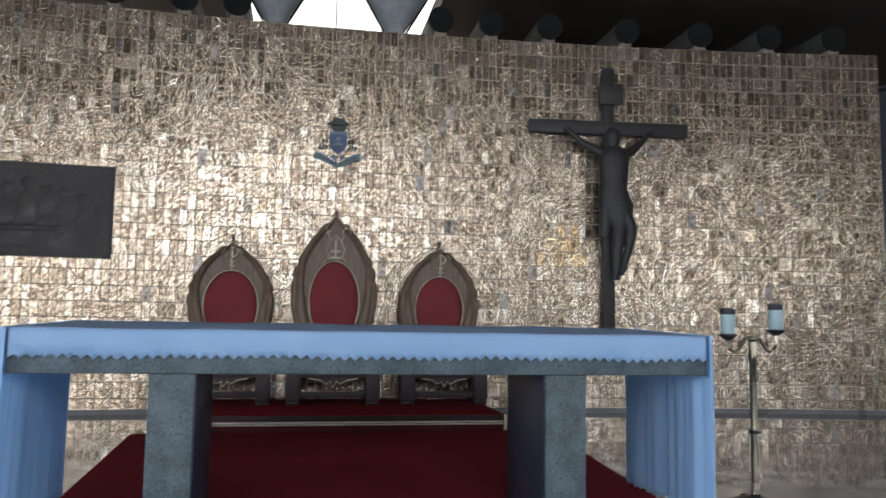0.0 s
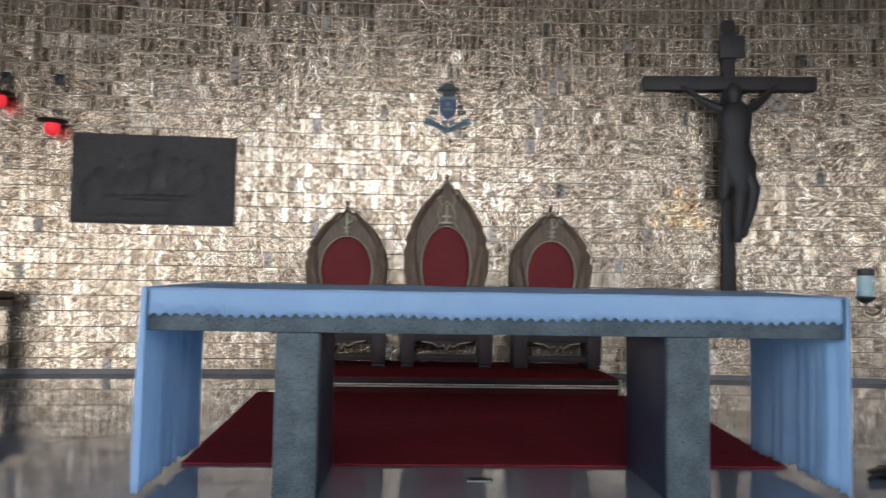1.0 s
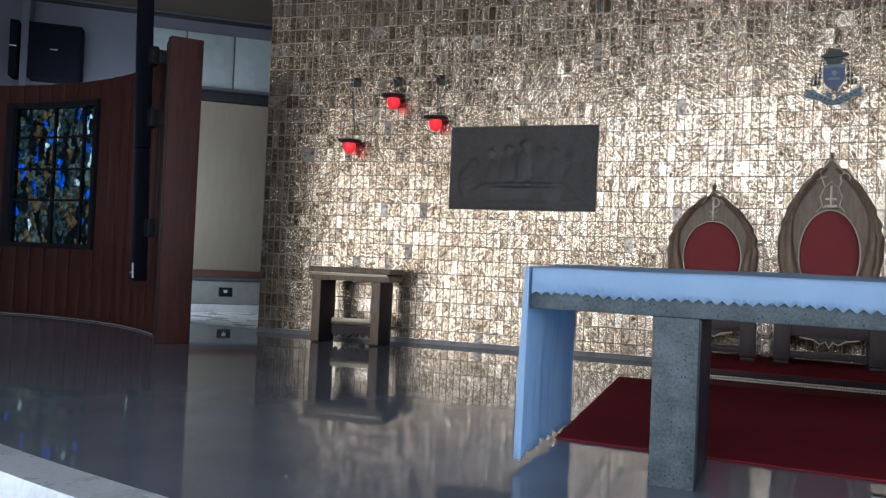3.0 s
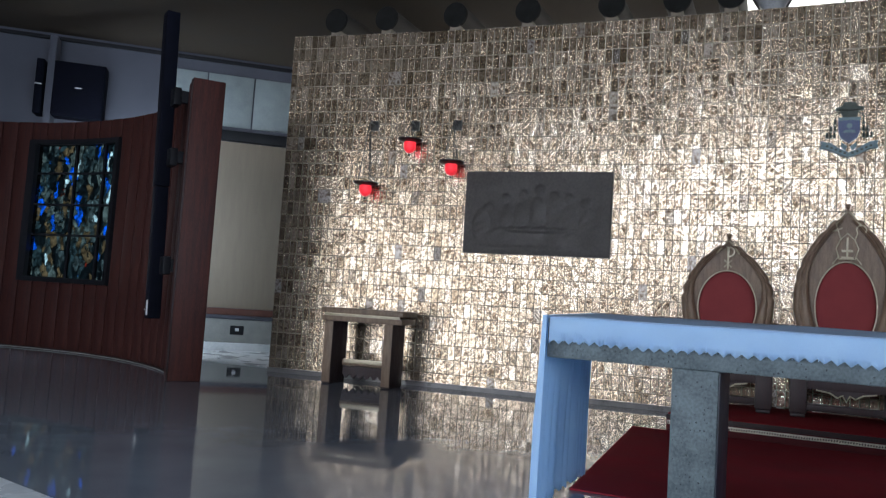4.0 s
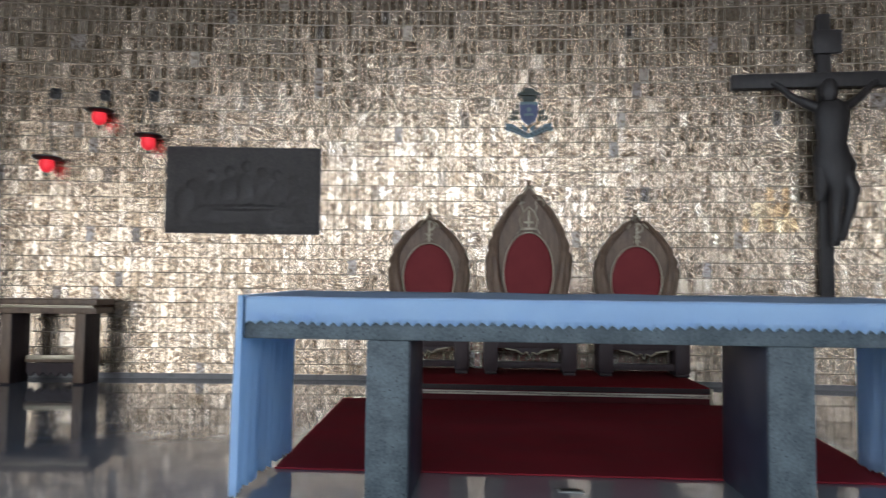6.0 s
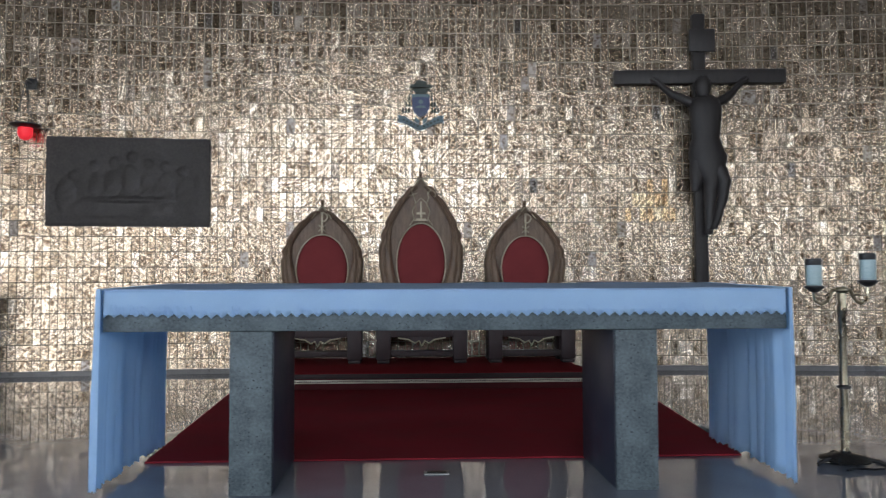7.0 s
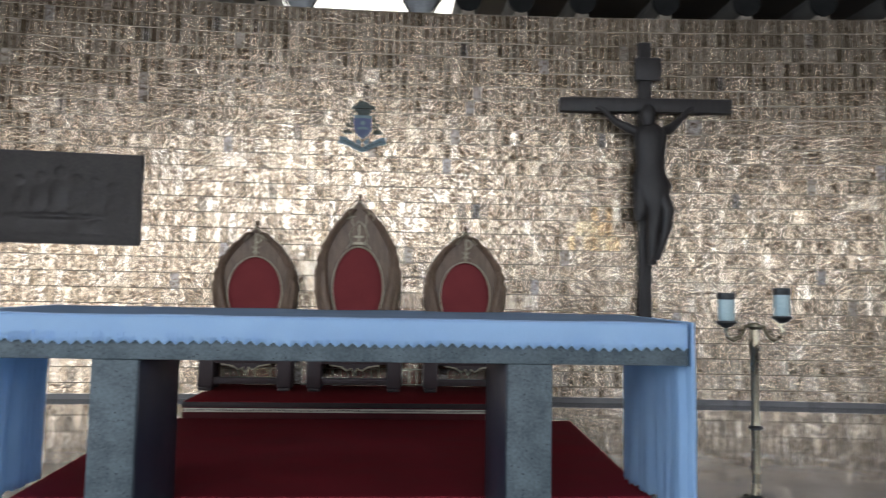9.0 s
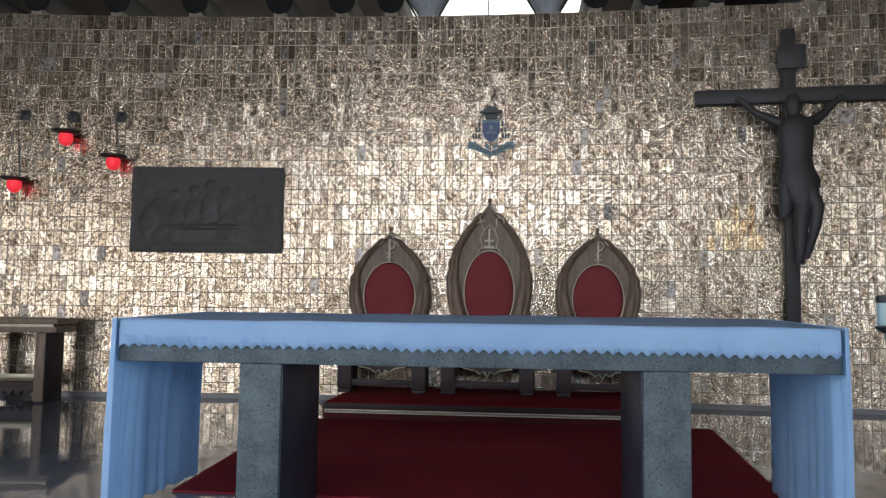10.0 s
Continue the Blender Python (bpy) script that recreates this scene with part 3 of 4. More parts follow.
groove = part("post_groove", box(B(), -0.185, -0.172, -0.125, -0.05, 0.0, STOP, 0.003), OAK_DARK, screen, "dark joint beside the post")
groove.matrix_basis = post.matrix_basis.copy()

win = thing("window_1", (*SC, 0), "coloured leaded glass window set in the timber screen", "window")
win["kind"] = "structure"
def arc_bar(a0, a1, z0, z1, r0, r1):
    bm = B()
    k = max(1, int(abs(a1 - a0) / 2))
    vs = []
    for i in range(k + 1):
        a = radians(a0 + (a1 - a0) * i / k)
        vs.append([bm.verts.new((r * math.cos(a), r * math.sin(a), z)) for r, z in ((r0, z0), (r0, z1), (r1, z1), (r1, z0))])
    for p, q in zip(vs, vs[1:]):
        for i in range(4):
            bm.faces.new((p[i], p[(i + 1) % 4], q[(i + 1) % 4], q[i]))
    bm.faces.new(vs[0])
    bm.faces.new(vs[-1][::-1])
    bmesh.ops.recalc_face_normals(bm, faces=bm.faces)
    return bm


for a0, a1, z0, z1 in ((W0, W1, 0.95, 1.02), (W0, W1, 2.91, 2.98), (W0, W0 + 0.9, 1.02, 2.91), (W1 - 1.5, W1, 1.02, 2.91)):
    part("window_frame", arc_bar(a0, a1, z0, z1, SR - 0.04, SR + 0.10), BLACK, win, smooth=False)
GA, GB = W0 + 0.9, W1 - 1.5
rows = (1.02, 1.62, 2.05, 2.50, 2.91)
cols = (GA, GA + 3.6, GA + 10.6, GB)
for zi in rows[1:-1]:
    part("glazing_bar", arc_bar(GA, GB, zi - 0.014, zi + 0.014, SR + 0.02, SR + 0.06), BLACK, win, smooth=False)
for a in cols[1:-1]:
    part("glazing_bar", arc_bar(a - 0.2, a + 0.2, 1.02, 2.91, SR + 0.02, SR + 0.06), BLACK, win, smooth=False)
for z0, z1 in zip(rows, rows[1:]):
    for a0, a1 in zip(cols, cols[1:]):
        p = part("pane", arc_bar(a0, a1, z0, z1, SR + 0.035, SR + 0.043), STAINED, win, "dark leaded glass with blue, red and amber pieces", smooth=False)
        p.visible_shadow = False
bd = structure("backdrop_daylight", arc_bar(W0 - 1, W1 + 1, 0.9, 3.02, SR + 0.28, SR + 0.30), BACKLIGHT, "daylight behind the coloured window")
bd.matrix_basis = pose(*SC, 0)

# tall column loudspeaker hung before the screen
cs = thing("column_loudspeaker", (-6.98, 7.12, 0.0), "tall slim black column loudspeaker bracketed to the screen", "loudspeaker", rz=-32)
cs.matrix_basis = pose(-6.84, 7.12, 0, 0, -1.9, 0) @ pose(0, 0, 0, 0, 0, -32)
part("lower_cabinet", box(B(), -0.088, 0.088, -0.07, 0.07, 0.62, 2.12, 0.014), SPEAKER, cs)
part("upper_cabinet", box(B(), -0.094, 0.094, -0.075, 0.075, 2.125, 4.18, 0.014), SPEAKER, cs)
part("label_plate", box(B(), 0.0, 0.062, -0.078, -0.071, 0.66, 0.83, 0.003), WHITE, cs, "small white label")
part("status_light", lathe(B(), [(0.007, 0.0), (0.007, 0.01)], 10, at=(-0.06, -0.072, 0.72), turn=Matrix.Rotation(radians(90), 4, "X")), WHITE, cs)
for z in (1.12, 2.35, 3.05):
    br = part("bracket", box(B(), 0.05, 0.26, 0.02, 0.10, z, z + 0.20, 0.008), BLACK, cs)
    part("bracket_plate", box(B(), 0.20, 0.26, 0.10, 0.30, z + 0.03, z + 0.17, 0.006), BLACK, br)

# ---- altar ----
AX0, AX1, AY0, AY1, AB, AT = -1.372, 1.890, 4.105, 5.17, 0.768, 0.957
altar = thing("altar", ((AX0 + AX1) / 2, (AY0 + AY1) / 2, 0), "grey granite altar table on two broad slab legs", "altar")
ox, oy = -(AX0 + AX1) / 2, -(AY0 + AY1) / 2
part("slab", box(B(), AX0 + ox, AX1 + ox, AY0 + oy, AY1 + oy, AB, AT, 0.006), GRANITE, altar)
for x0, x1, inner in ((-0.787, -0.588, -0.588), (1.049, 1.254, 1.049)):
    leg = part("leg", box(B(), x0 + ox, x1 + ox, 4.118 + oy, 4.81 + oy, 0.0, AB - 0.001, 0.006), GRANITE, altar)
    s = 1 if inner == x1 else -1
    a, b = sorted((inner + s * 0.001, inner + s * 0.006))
    # polished inner side; its shade is put into the near-black colour
    part("inner_face", box(B(), a + ox, b + ox, 4.128 + oy, 4.80 + oy, 0.01, AB - 0.01, 0.001), GRANITE_POLISHED_SHADED, leg, "polished inner face, its shade put into the colour")

cloth = thing("altar_cloth", ((AX0 + AX1) / 2, (AY0 + AY1) / 2, AT), "pale blue linen altar cloth with toothed lace hem", "altar cloth")
def hem(x, pitch, depth):
    """Teeth of the lace hem, pointing down."""
    u = (x / pitch) % 1.0
    return -depth * (1 - abs(2 * u - 1)) 


L = AX1 - AX0
def top_f(u, v):
    x, y = AX0 + L * u + ox, AY0 - 0.012 + (AY1 - AY0 + 0.024) * v + oy
    w = 0.0016 * math.sin(9 * u * L + 3 * v) + 0.0012 * math.sin(23 * u + 7 * v)
    return (x, y, 0.006 + w + 0.030 * v)


part("top", sheet(B(), 90, 14, top_f), CLOTH_SHADED, cloth, "top of the cloth, its shade put into a duller blue")
def front_f(u, v):
    x = AX0 + 0.012 + (L - 0.024) * u
    drop = 0.110 + 0.003 * math.sin(5.2 * x) + 0.003 * math.sin(13 * x + 1)
    z = 0.008 - drop * v
    if v > 0.99:
        z += hem(x, 0.0495, 0.021)
    bulge = 0.010 * math.sin(min(v * 3.0, 1.0) * math.pi / 2) + 0.0025 * math.sin(31 * x) * v
    return (x + ox, AY0 - 0.006 - bulge + oy, z)


part("front_drop", sheet(B(), 610, 6, front_f), CLOTH, cloth, "short front fall with a toothed fringe")
def thread(x):
    z = 0.008 - 0.110
    return [(x + ox, AY0 - 0.0205 + oy, z + 0.030 + random.uniform(-0.01, 0.01)), (x + random.uniform(-0.002, 0.002) + ox, AY0 - 0.0215 + oy, z - 0.006)]


tb = B()
for i in range(220):
    x = AX0 + 0.02 + (L - 0.04) * random.random() ** (1.0 if i < 70 else 2.6)
    tube(tb, thread(x), 0.0007, 4)
tagged(part("fringe", tb, CLOTH, cloth, "fine fringe threads in the hem"), kind="stuff")
for sx, x in ((-1, AX0), (1, AX1)):
    def side_f(u, v, sx=sx, x=x):
        # the first edge turns in a little at the front corner, the rest hangs in soft folds
        wrap = max(0.0, 1 - u / 0.05)
        y = AY0 - 0.020 + (AY1 - AY0 + 0.03) * max(0.0, (u - 0.05) / 0.95)
        grow = 0.25 + 0.75 * min(1, v * 1.8)
        lean = u + 0.012 * math.sin(3 * v + sx)
        crease = sum(d * (1 - abs(math.sin(math.pi * (lean * k + o))) ** 0.7) for d, k, o in ((0.052, 5.0, 0.2 * sx), (0.036, 8.5, 0.37), (0.006, 17.0, 0.1 + 0.3 * sx)))
        fold = (crease + 0.012 * math.sin(23 * u + 2 * sx) + 0.004 * math.sin(77 * u)) * grow
        z = 0.010 + 0.028 * u - (0.920 + 0.028 * u) * v
        if v > 0.995:
            z += hem(y + x * wrap, 0.05, 0.014) - 0.006 * math.sin(9 * u)
        return (x + sx * (0.008 + 0.006 * v * (1 - u) + (fold + 0.01) * 0.62 * (1 - wrap)) - sx * 0.010 * wrap + ox, y + oy + 0.006 * math.sin(20 * u) * v - 0.01 * wrap, z)
    part("side_drop", sheet(B(), 200, 20, side_f), CLOTH, cloth, "long pleated side fall reaching almost to the floor")
for ob in cloth.children:
    sol = ob.modifiers.new("thickness", "SOLIDIFY")
    sol.thickness, sol.offset = 0.003, 0.0

# ---- carpet and the low platform with three carved chairs ----
rug = B()
corners = [(-1.40, 4.80), (1.955, 4.80), (2.19, 7.60), (-1.555, 7.60)]
lo = [rug.verts.new((x, y, 0.002)) for x, y in corners]
hi = [rug.verts.new((x, y, 0.013)) for x, y in corners]
rug.faces.new(hi)
rug.faces.new(lo[::-1])
for i in range(4):
    rug.faces.new((lo[i], lo[(i + 1) % 4], hi[(i + 1) % 4], hi[i]))
bmesh.ops.bevel(rug, geom=[e for e in rug.edges], offset=0.0015, segments=1, affect="EDGES")
tagged(mesh_object("carpet", rug, RUG), "deep crimson carpet lying behind the altar", "carpet")

PX0, PX1, PY0, PZ = -1.27, 1.785, 7.645, 0.158
plat = thing("platform", (0.22, 8.3, 0), "low brown platform covered with red carpet under the chairs", "platform")
px, py = -0.22, -8.3
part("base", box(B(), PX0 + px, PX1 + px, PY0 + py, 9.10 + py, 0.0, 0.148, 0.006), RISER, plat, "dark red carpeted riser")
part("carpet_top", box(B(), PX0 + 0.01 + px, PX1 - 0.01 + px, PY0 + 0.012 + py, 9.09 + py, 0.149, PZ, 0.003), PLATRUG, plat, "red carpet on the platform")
part("nosing", box(B(), PX0 + px, PX1 + px, PY0 - 0.014 + py, PY0 - 0.001 + py, 0.108, 0.150, 0.004), OAK_DARK, plat, "dark brown wooden edge")
part("inlay_band", box(B(), PX0 + 0.01 + px, PX1 - 0.02 + px, PY0 - 0.004 + py, PY0 - 0.001 + py, 0.064, 0.097, 0.001), INLAY, plat, "cream inlaid band")
nb = 150
bead = box(B(), -0.0052, 0.0052, -0.0075, 0.0, -0.0075, 0.0075, 0.002, 1)
bead_mesh = bpy.data.meshes.new("inlay")
bead.to_mesh(bead_mesh)
bead.free()
bead_mesh.materials.append(OAK_DARK)
for i in range(nb):
    ob = new("inlay", bead_mesh)
    ob.parent = plat
    ob.location = (PX0 + 0.02 + (PX1 - PX0 - 0.04) * i / (nb - 1) + px, PY0 - 0.001 + py, 0.0805 + 0.003 * math.sin(i * 0.21) + random.uniform(-0.002, 0.002))
    ob.rotation_euler = (0, radians(22 + random.uniform(-14, 14)), 0)
part("corner_strip", box(B(), PX1 - 0.012 + px, PX1 + 0.008 + px, PY0 - 0.018 + py, PY0 + 0.01 + py, 0.004, 0.152, 0.003), PALE, plat, "pale corner strip")


def almond(w, h, z0, tip, n=26, bow=1.85):
    """A pointed almond outline: half width w, foot at z0, point at tip; widest at h."""
    right = []
    for i in range(n + 1):
        u = i / n
        z = z0 + (tip - z0) * u
        if z < h:
            t = (h - z) / max(h - z0, 1e-6)
            x = w * (1 - 0.42 * t ** 1.8)
        else:
            t = (z - h) / (tip - h)
            x = w * (1 - t ** bow)
        right.append((max(x, 0.004), z))
    return right


def wing_mesh(sx, w, h, z0, tip, scale):
    """One carved wing of the chair back: a cupped hand, its wrist at the foot and its fingers rising to the point."""
    bm = B()
    out = [p for p in almond(w, h, z0, tip, 80, 2.35) if p[0] > 0.085 or p[1] < h]
    rings = []
    for i, (x, z) in enumerate(out):
        u = i / (len(out) - 1)
        wide = max(0.070, 0.150 + 0.030 * math.sin(u * 5.0) - 0.115 * u ** 1.4) * scale
        inner = max(0.0, x - wide)
        rise = min(1.0, max(0.0, (u - 0.30) * 5))
        knuckle = (0.017 * abs(math.sin(u * 27)) ** 0.7 + 0.004 * math.sin(u * 71)) * rise
        groove = 0.50 + 0.16 * math.sin(u * 4.2 + 0.5)
        pts = []
        m = 21
        for k in range(m):
            a = math.pi * k / (m - 1)
            c = (1 - math.cos(a)) / 2
            cut = 0.017 * math.exp(-((c - groove) / 0.07) ** 2) * min(1.0, u * 4 + 0.3)
            fine = 0.010 * math.exp(-((c - groove * 0.5) / 0.05) ** 2) * rise
            swell = 0.020 * math.exp(-((c - 0.25) / 0.2) ** 2 - ((u - 0.42) / 0.14) ** 2)
            d = math.sin(a) ** 0.55 * (0.070 + swell - cut - fine + knuckle * 0.7)
            pts.append((sx * (inner + (x - inner) * c + knuckle * c), -0.030 - d, z + 0.03 * c * (1 - u)))
        pts += [(sx * (x + knuckle), 0.05, z), (sx * inner, 0.05, z)]
        rings.append(pts)
    loft(bm, rings)
    return bm


def carved_chair(at, w, tip, h, oval, central):
    label = "tall carved brown throne with red oval cushion and gilt mitre" if central else "carved brown chair with red oval cushion and gilt monogram"
    c = thing("carved_chair", at, label, "chair", "carved chairs on the platform")
    floor = 0.0
    tip, h = tip - PZ, h - PZ
    z0 = 0.40
    outline = almond(w * 0.94, h, z0, tip - 0.02)
    full = [(-x, z) for x, z in outline[::-1]] + outline
    part("backrest", prism(B(), full, -0.03, 0.04), OAK, c)
    for sx in (-1, 1):
        part("carved_wing", wing_mesh(sx, w - 0.012, h, z0, tip - 0.02, w / 0.44), OAK, c, "hand-shaped carved wing")
        # slanting gilt lines below the point
        part("gilt_line", tube(B(), [(sx * 0.008, -0.062, tip - 0.03), (sx * 0.108, -0.112, tip - 0.165)], 0.0075, 6), PALE, c, "pale gilt line")
        if central:
            part("gilt_line", tube(B(), [(sx * 0.065, -0.070, oval[1] - PZ + 0.07), (sx * 0.125, -0.078, oval[1] - PZ - 0.015)], 0.005, 6), PALE, c, "pale gilt line")
    part("finial", lathe(B(), [(0.004, -0.02), (0.022, 0.0), (0.012, 0.02), (0.024, 0.04), (0.020, 0.055), (0.006, 0.072)], 14, at=(0, -0.01, tip - 0.02)), OAK, c)
    part("finial_cross", box(B(), -0.026, 0.026, -0.018, -0.004, tip + 0.035, tip + 0.049, 0.004), OAK, c)
    # oval cushion and its piping
    ow, otop, obot = oval[0], oval[1] - PZ, 0.62
    cz, hz = (otop + obot) / 2, (otop - obot) / 2
    rings = []
    for s, d in ((1.0, 0.0), (0.985, 0.022), (0.93, 0.038), (0.75, 0.048), (0.4, 0.053), (0.05, 0.054)):
        rings.append([(s * ow * math.cos(a), -0.032 - d, cz + s * hz * math.sin(a)) for a in [2 * math.pi * i / 40 for i in range(40)]])
    part("back_cushion", loft(B(), rings), VELVET, c, "red velvet oval cushion")
    ringp = [(ow * 1.03 * math.cos(2 * math.pi * i / 48), -0.050, cz + hz * 1.02 * math.sin(2 * math.pi * i / 48)) for i in range(49)]
    part("piping", tube(B(), ringp, 0.0065, 6), PALE, c, "pale gilt piping")
    # emblem
    ez = otop + (0.150 if central else 0.128)
    q = 1.36 if central else 1.12
    if central:
        mitre = [(-0.052 * q, ez - 0.085 * q), (0.052 * q, ez - 0.085 * q), (0.072 * q, ez - 0.01 * q), (0.045 * q, ez + 0.055 * q), (0.0 * q, ez + 0.10 * q), (-0.045 * q, ez + 0.055 * q), (-0.072 * q, ez - 0.01 * q)]
        part("mitre", prism(B(), mitre, -0.075, -0.03), OAK, c, "carved mitre shape")
        part("gilt_line", tube(B(), [(x, -0.077, z) for x, z in mitre + mitre[:1]], 0.006, 6), PALE, c, "pale gilt line")
        part("gilt_line", box(B(), -0.009, 0.009, -0.082, -0.076, ez - 0.08 * q, ez + 0.07 * q, 0.002), PALE, c)
        part("gilt_line", box(B(), -0.05, 0.05, -0.0815, -0.076, ez - 0.035 * q, ez - 0.018 * q, 0.002), PALE, c)
        part("gilt_line", box(B(), -0.055, 0.055, -0.081, -0.076, ez - 0.082 * q, ez - 0.068 * q, 0.002), PALE, c)
        part("gilt_cross", tube(B(), [(-0.075 * q, -0.105, ez + 0.155 * q), (-0.045 * q, -0.105, ez + 0.06 * q)], 0.006, 6), PALE, c)
        part("gilt_cross", tube(B(), [(-0.098 * q, -0.105, ez + 0.112 * q), (-0.035 * q, -0.105, ez + 0.135 * q)], 0.006, 6), PALE, c)
        hook = [(0.045 * q, -0.105, ez + 0.05 * q), (0.062 * q, -0.105, ez + 0.10 * q)] + [(0.085 * q + 0.043 * math.cos(a), -0.105, ez + 0.125 * q + 0.043 * math.sin(a)) for a in [radians(200 - 24 * i) for i in range(11)]]
        part("gilt_crozier", tube(B(), hook, 0.006, 6), PALE, c)
    else:
        part("monogram", box(B(), -0.009, 0.009, -0.088, -0.065, ez - 0.10 * q, ez + 0.10 * q, 0.003), PALE, c, "pale gilt monogram")
        bow = [(0.004 + 0.055 * math.sin(a), -0.082, ez + 0.062 * q + 0.048 * math.cos(a)) for a in [radians(-20 + 22 * i) for i in range(10)]]
        part("monogram", tube(B(), bow, 0.008, 6), PALE, c)
        for s in (-1, 1):
            part("monogram", tube(B(), [(-0.036, -0.082, ez - 0.045 * q - s * 0.036), (0.036, -0.082, ez - 0.045 * q + s * 0.036)], 0.006, 6), PALE, c)
    # seat, arms, legs
    sw = w * 0.86
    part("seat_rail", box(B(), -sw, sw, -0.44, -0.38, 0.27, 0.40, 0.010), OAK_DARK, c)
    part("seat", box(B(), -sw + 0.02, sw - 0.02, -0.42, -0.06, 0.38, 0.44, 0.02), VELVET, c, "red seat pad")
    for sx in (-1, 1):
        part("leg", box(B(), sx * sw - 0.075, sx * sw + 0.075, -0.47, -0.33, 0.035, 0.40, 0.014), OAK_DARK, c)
        part("foot", box(B(), sx * sw - 0.065, sx * sw + 0.065, -0.475, -0.325, 0.0, 0.034, 0.010), OAK_DARK, c, "dark foot")
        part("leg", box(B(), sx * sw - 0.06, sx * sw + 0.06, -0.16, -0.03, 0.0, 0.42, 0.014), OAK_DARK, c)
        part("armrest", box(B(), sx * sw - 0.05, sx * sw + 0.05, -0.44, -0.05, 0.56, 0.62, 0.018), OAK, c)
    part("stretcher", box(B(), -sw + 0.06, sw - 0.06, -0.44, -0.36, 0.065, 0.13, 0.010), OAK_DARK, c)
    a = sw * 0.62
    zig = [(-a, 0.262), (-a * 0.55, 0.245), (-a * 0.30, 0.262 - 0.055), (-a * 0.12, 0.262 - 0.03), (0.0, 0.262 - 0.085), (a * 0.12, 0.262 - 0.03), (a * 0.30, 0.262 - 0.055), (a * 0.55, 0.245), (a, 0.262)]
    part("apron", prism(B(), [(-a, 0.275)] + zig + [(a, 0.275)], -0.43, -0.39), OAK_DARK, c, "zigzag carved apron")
    part("gilt_line", tube(B(), [(x, -0.433, z) for x, z in zig], 0.007, 6), PALE, c, "pale gilt line")
    return c


carved_chair((-0.885, 8.95, PZ), 0.447, 1.862, 1.15, (0.275, 1.518), False)
carved_chair((0.200, 8.95, PZ), 0.466, 2.178, 1.21, (0.262, 1.645), True)
carved_chair((1.356, 8.95, PZ), 0.447, 1.862, 1.15, (0.262, 1.505), False)

# ---- on the mosaic wall: crest, relief, crucifix, lamps ----
crest = thing("crest", (0.203, wall_y(0.203) - 0.005, 2.73), "painted crest with dark hat, blue shield and grey-green ribbon", "crest")
shield = [(-0.098, 0.40), (-0.05, 0.388), (0.0, 0.396), (0.05, 0.388), (0.098, 0.40), (0.095, 0.265), (0.072, 0.20), (0.0, 0.147), (-0.072, 0.20), (-0.095, 0.265)]
part("shield", prism(B(), shield, -0.05, -0.012), SHIELD, crest, "deep blue shield")
part("shield_top", prism(B(), [(-0.102, 0.408), (0.102, 0.408), (0.095, 0.372), (0.0, 0.380), (-0.095, 0.372)], -0.054, -0.051), TEAL, crest)
part("emblem", lathe(B(), [(0.026, 0.0), (0.026, 0.004)], 20, at=(0, -0.050, 0.322), turn=Matrix.Rotation(radians(90), 4, "X")), TEAL, crest)
part("emblem", prism(B(), [(-0.058, 0.252), (0.058, 0.252), (0.047, 0.274), (0.0, 0.281), (-0.047, 0.274)], -0.054, -0.051), TEAL, crest)
part("hat", prism(B(), [(-0.128, 0.488), (0.128, 0.488), (0.124, 0.510), (0.068, 0.525), (0.056, 0.555), (0.0, 0.567), (-0.056, 0.555), (-0.068, 0.525), (-0.124, 0.510)], -0.06, -0.012), GREEN, crest, "dark green flat hat")
part("cords", prism(B(), [(-0.085, 0.482), (0.085, 0.482), (0.06, 0.415), (-0.06, 0.415)], -0.03, -0.012), GREEN, crest)
for s in (-1, 1):
    for r, (cx, z, k) in enumerate(((0.128, 0.365, 1), (0.145, 0.295, 2), (0.165, 0.225, 3))):
        for i in range(k):
            x = s * (cx + (i - (k - 1) / 2) * 0.034)
            part("tassel", lathe(B(), [(0.003, 0.056), (0.011, 0.044), (0.009, 0.036), (0.0155, 0.0)], 10, at=(x, -0.03, z - 0.02)), GREEN, crest, "dark green tassel")
    part("cord", tube(B(), [(s * 0.07, -0.03, 0.475), (s * 0.118, -0.03, 0.445), (s * 0.128, -0.03, 0.40)], 0.005, 6), GREEN, crest)
    rib = [(s * 0.0, 0.0), (s * 0.09, 0.035), (s * 0.19, 0.085), (s * 0.265, 0.095), (s * 0.245, 0.135), (s * 0.26, 0.165), (s * 0.18, 0.155), (s * 0.08, 0.090), (s * 0.0, 0.050)]
    part("ribbon", prism(B(), rib, -0.045, -0.012), TEAL, crest, "grey-green ribbon")
    part("white_drop", prism(B(), [(s * 0.015, 0.115), (s * 0.065, 0.155), (s * 0.07, 0.11), (s * 0.03, 0.07)], -0.035, -0.013), TEAL, crest)
    for i in range(5):
        part("lettering", box(B(), s * (0.035 + i * 0.04) - 0.011, s * (0.035 + i * 0.04) + 0.011, -0.0475, -0.0455, 0.034 + i * 0.018, 0.054 + i * 0.018), GREEN, crest)

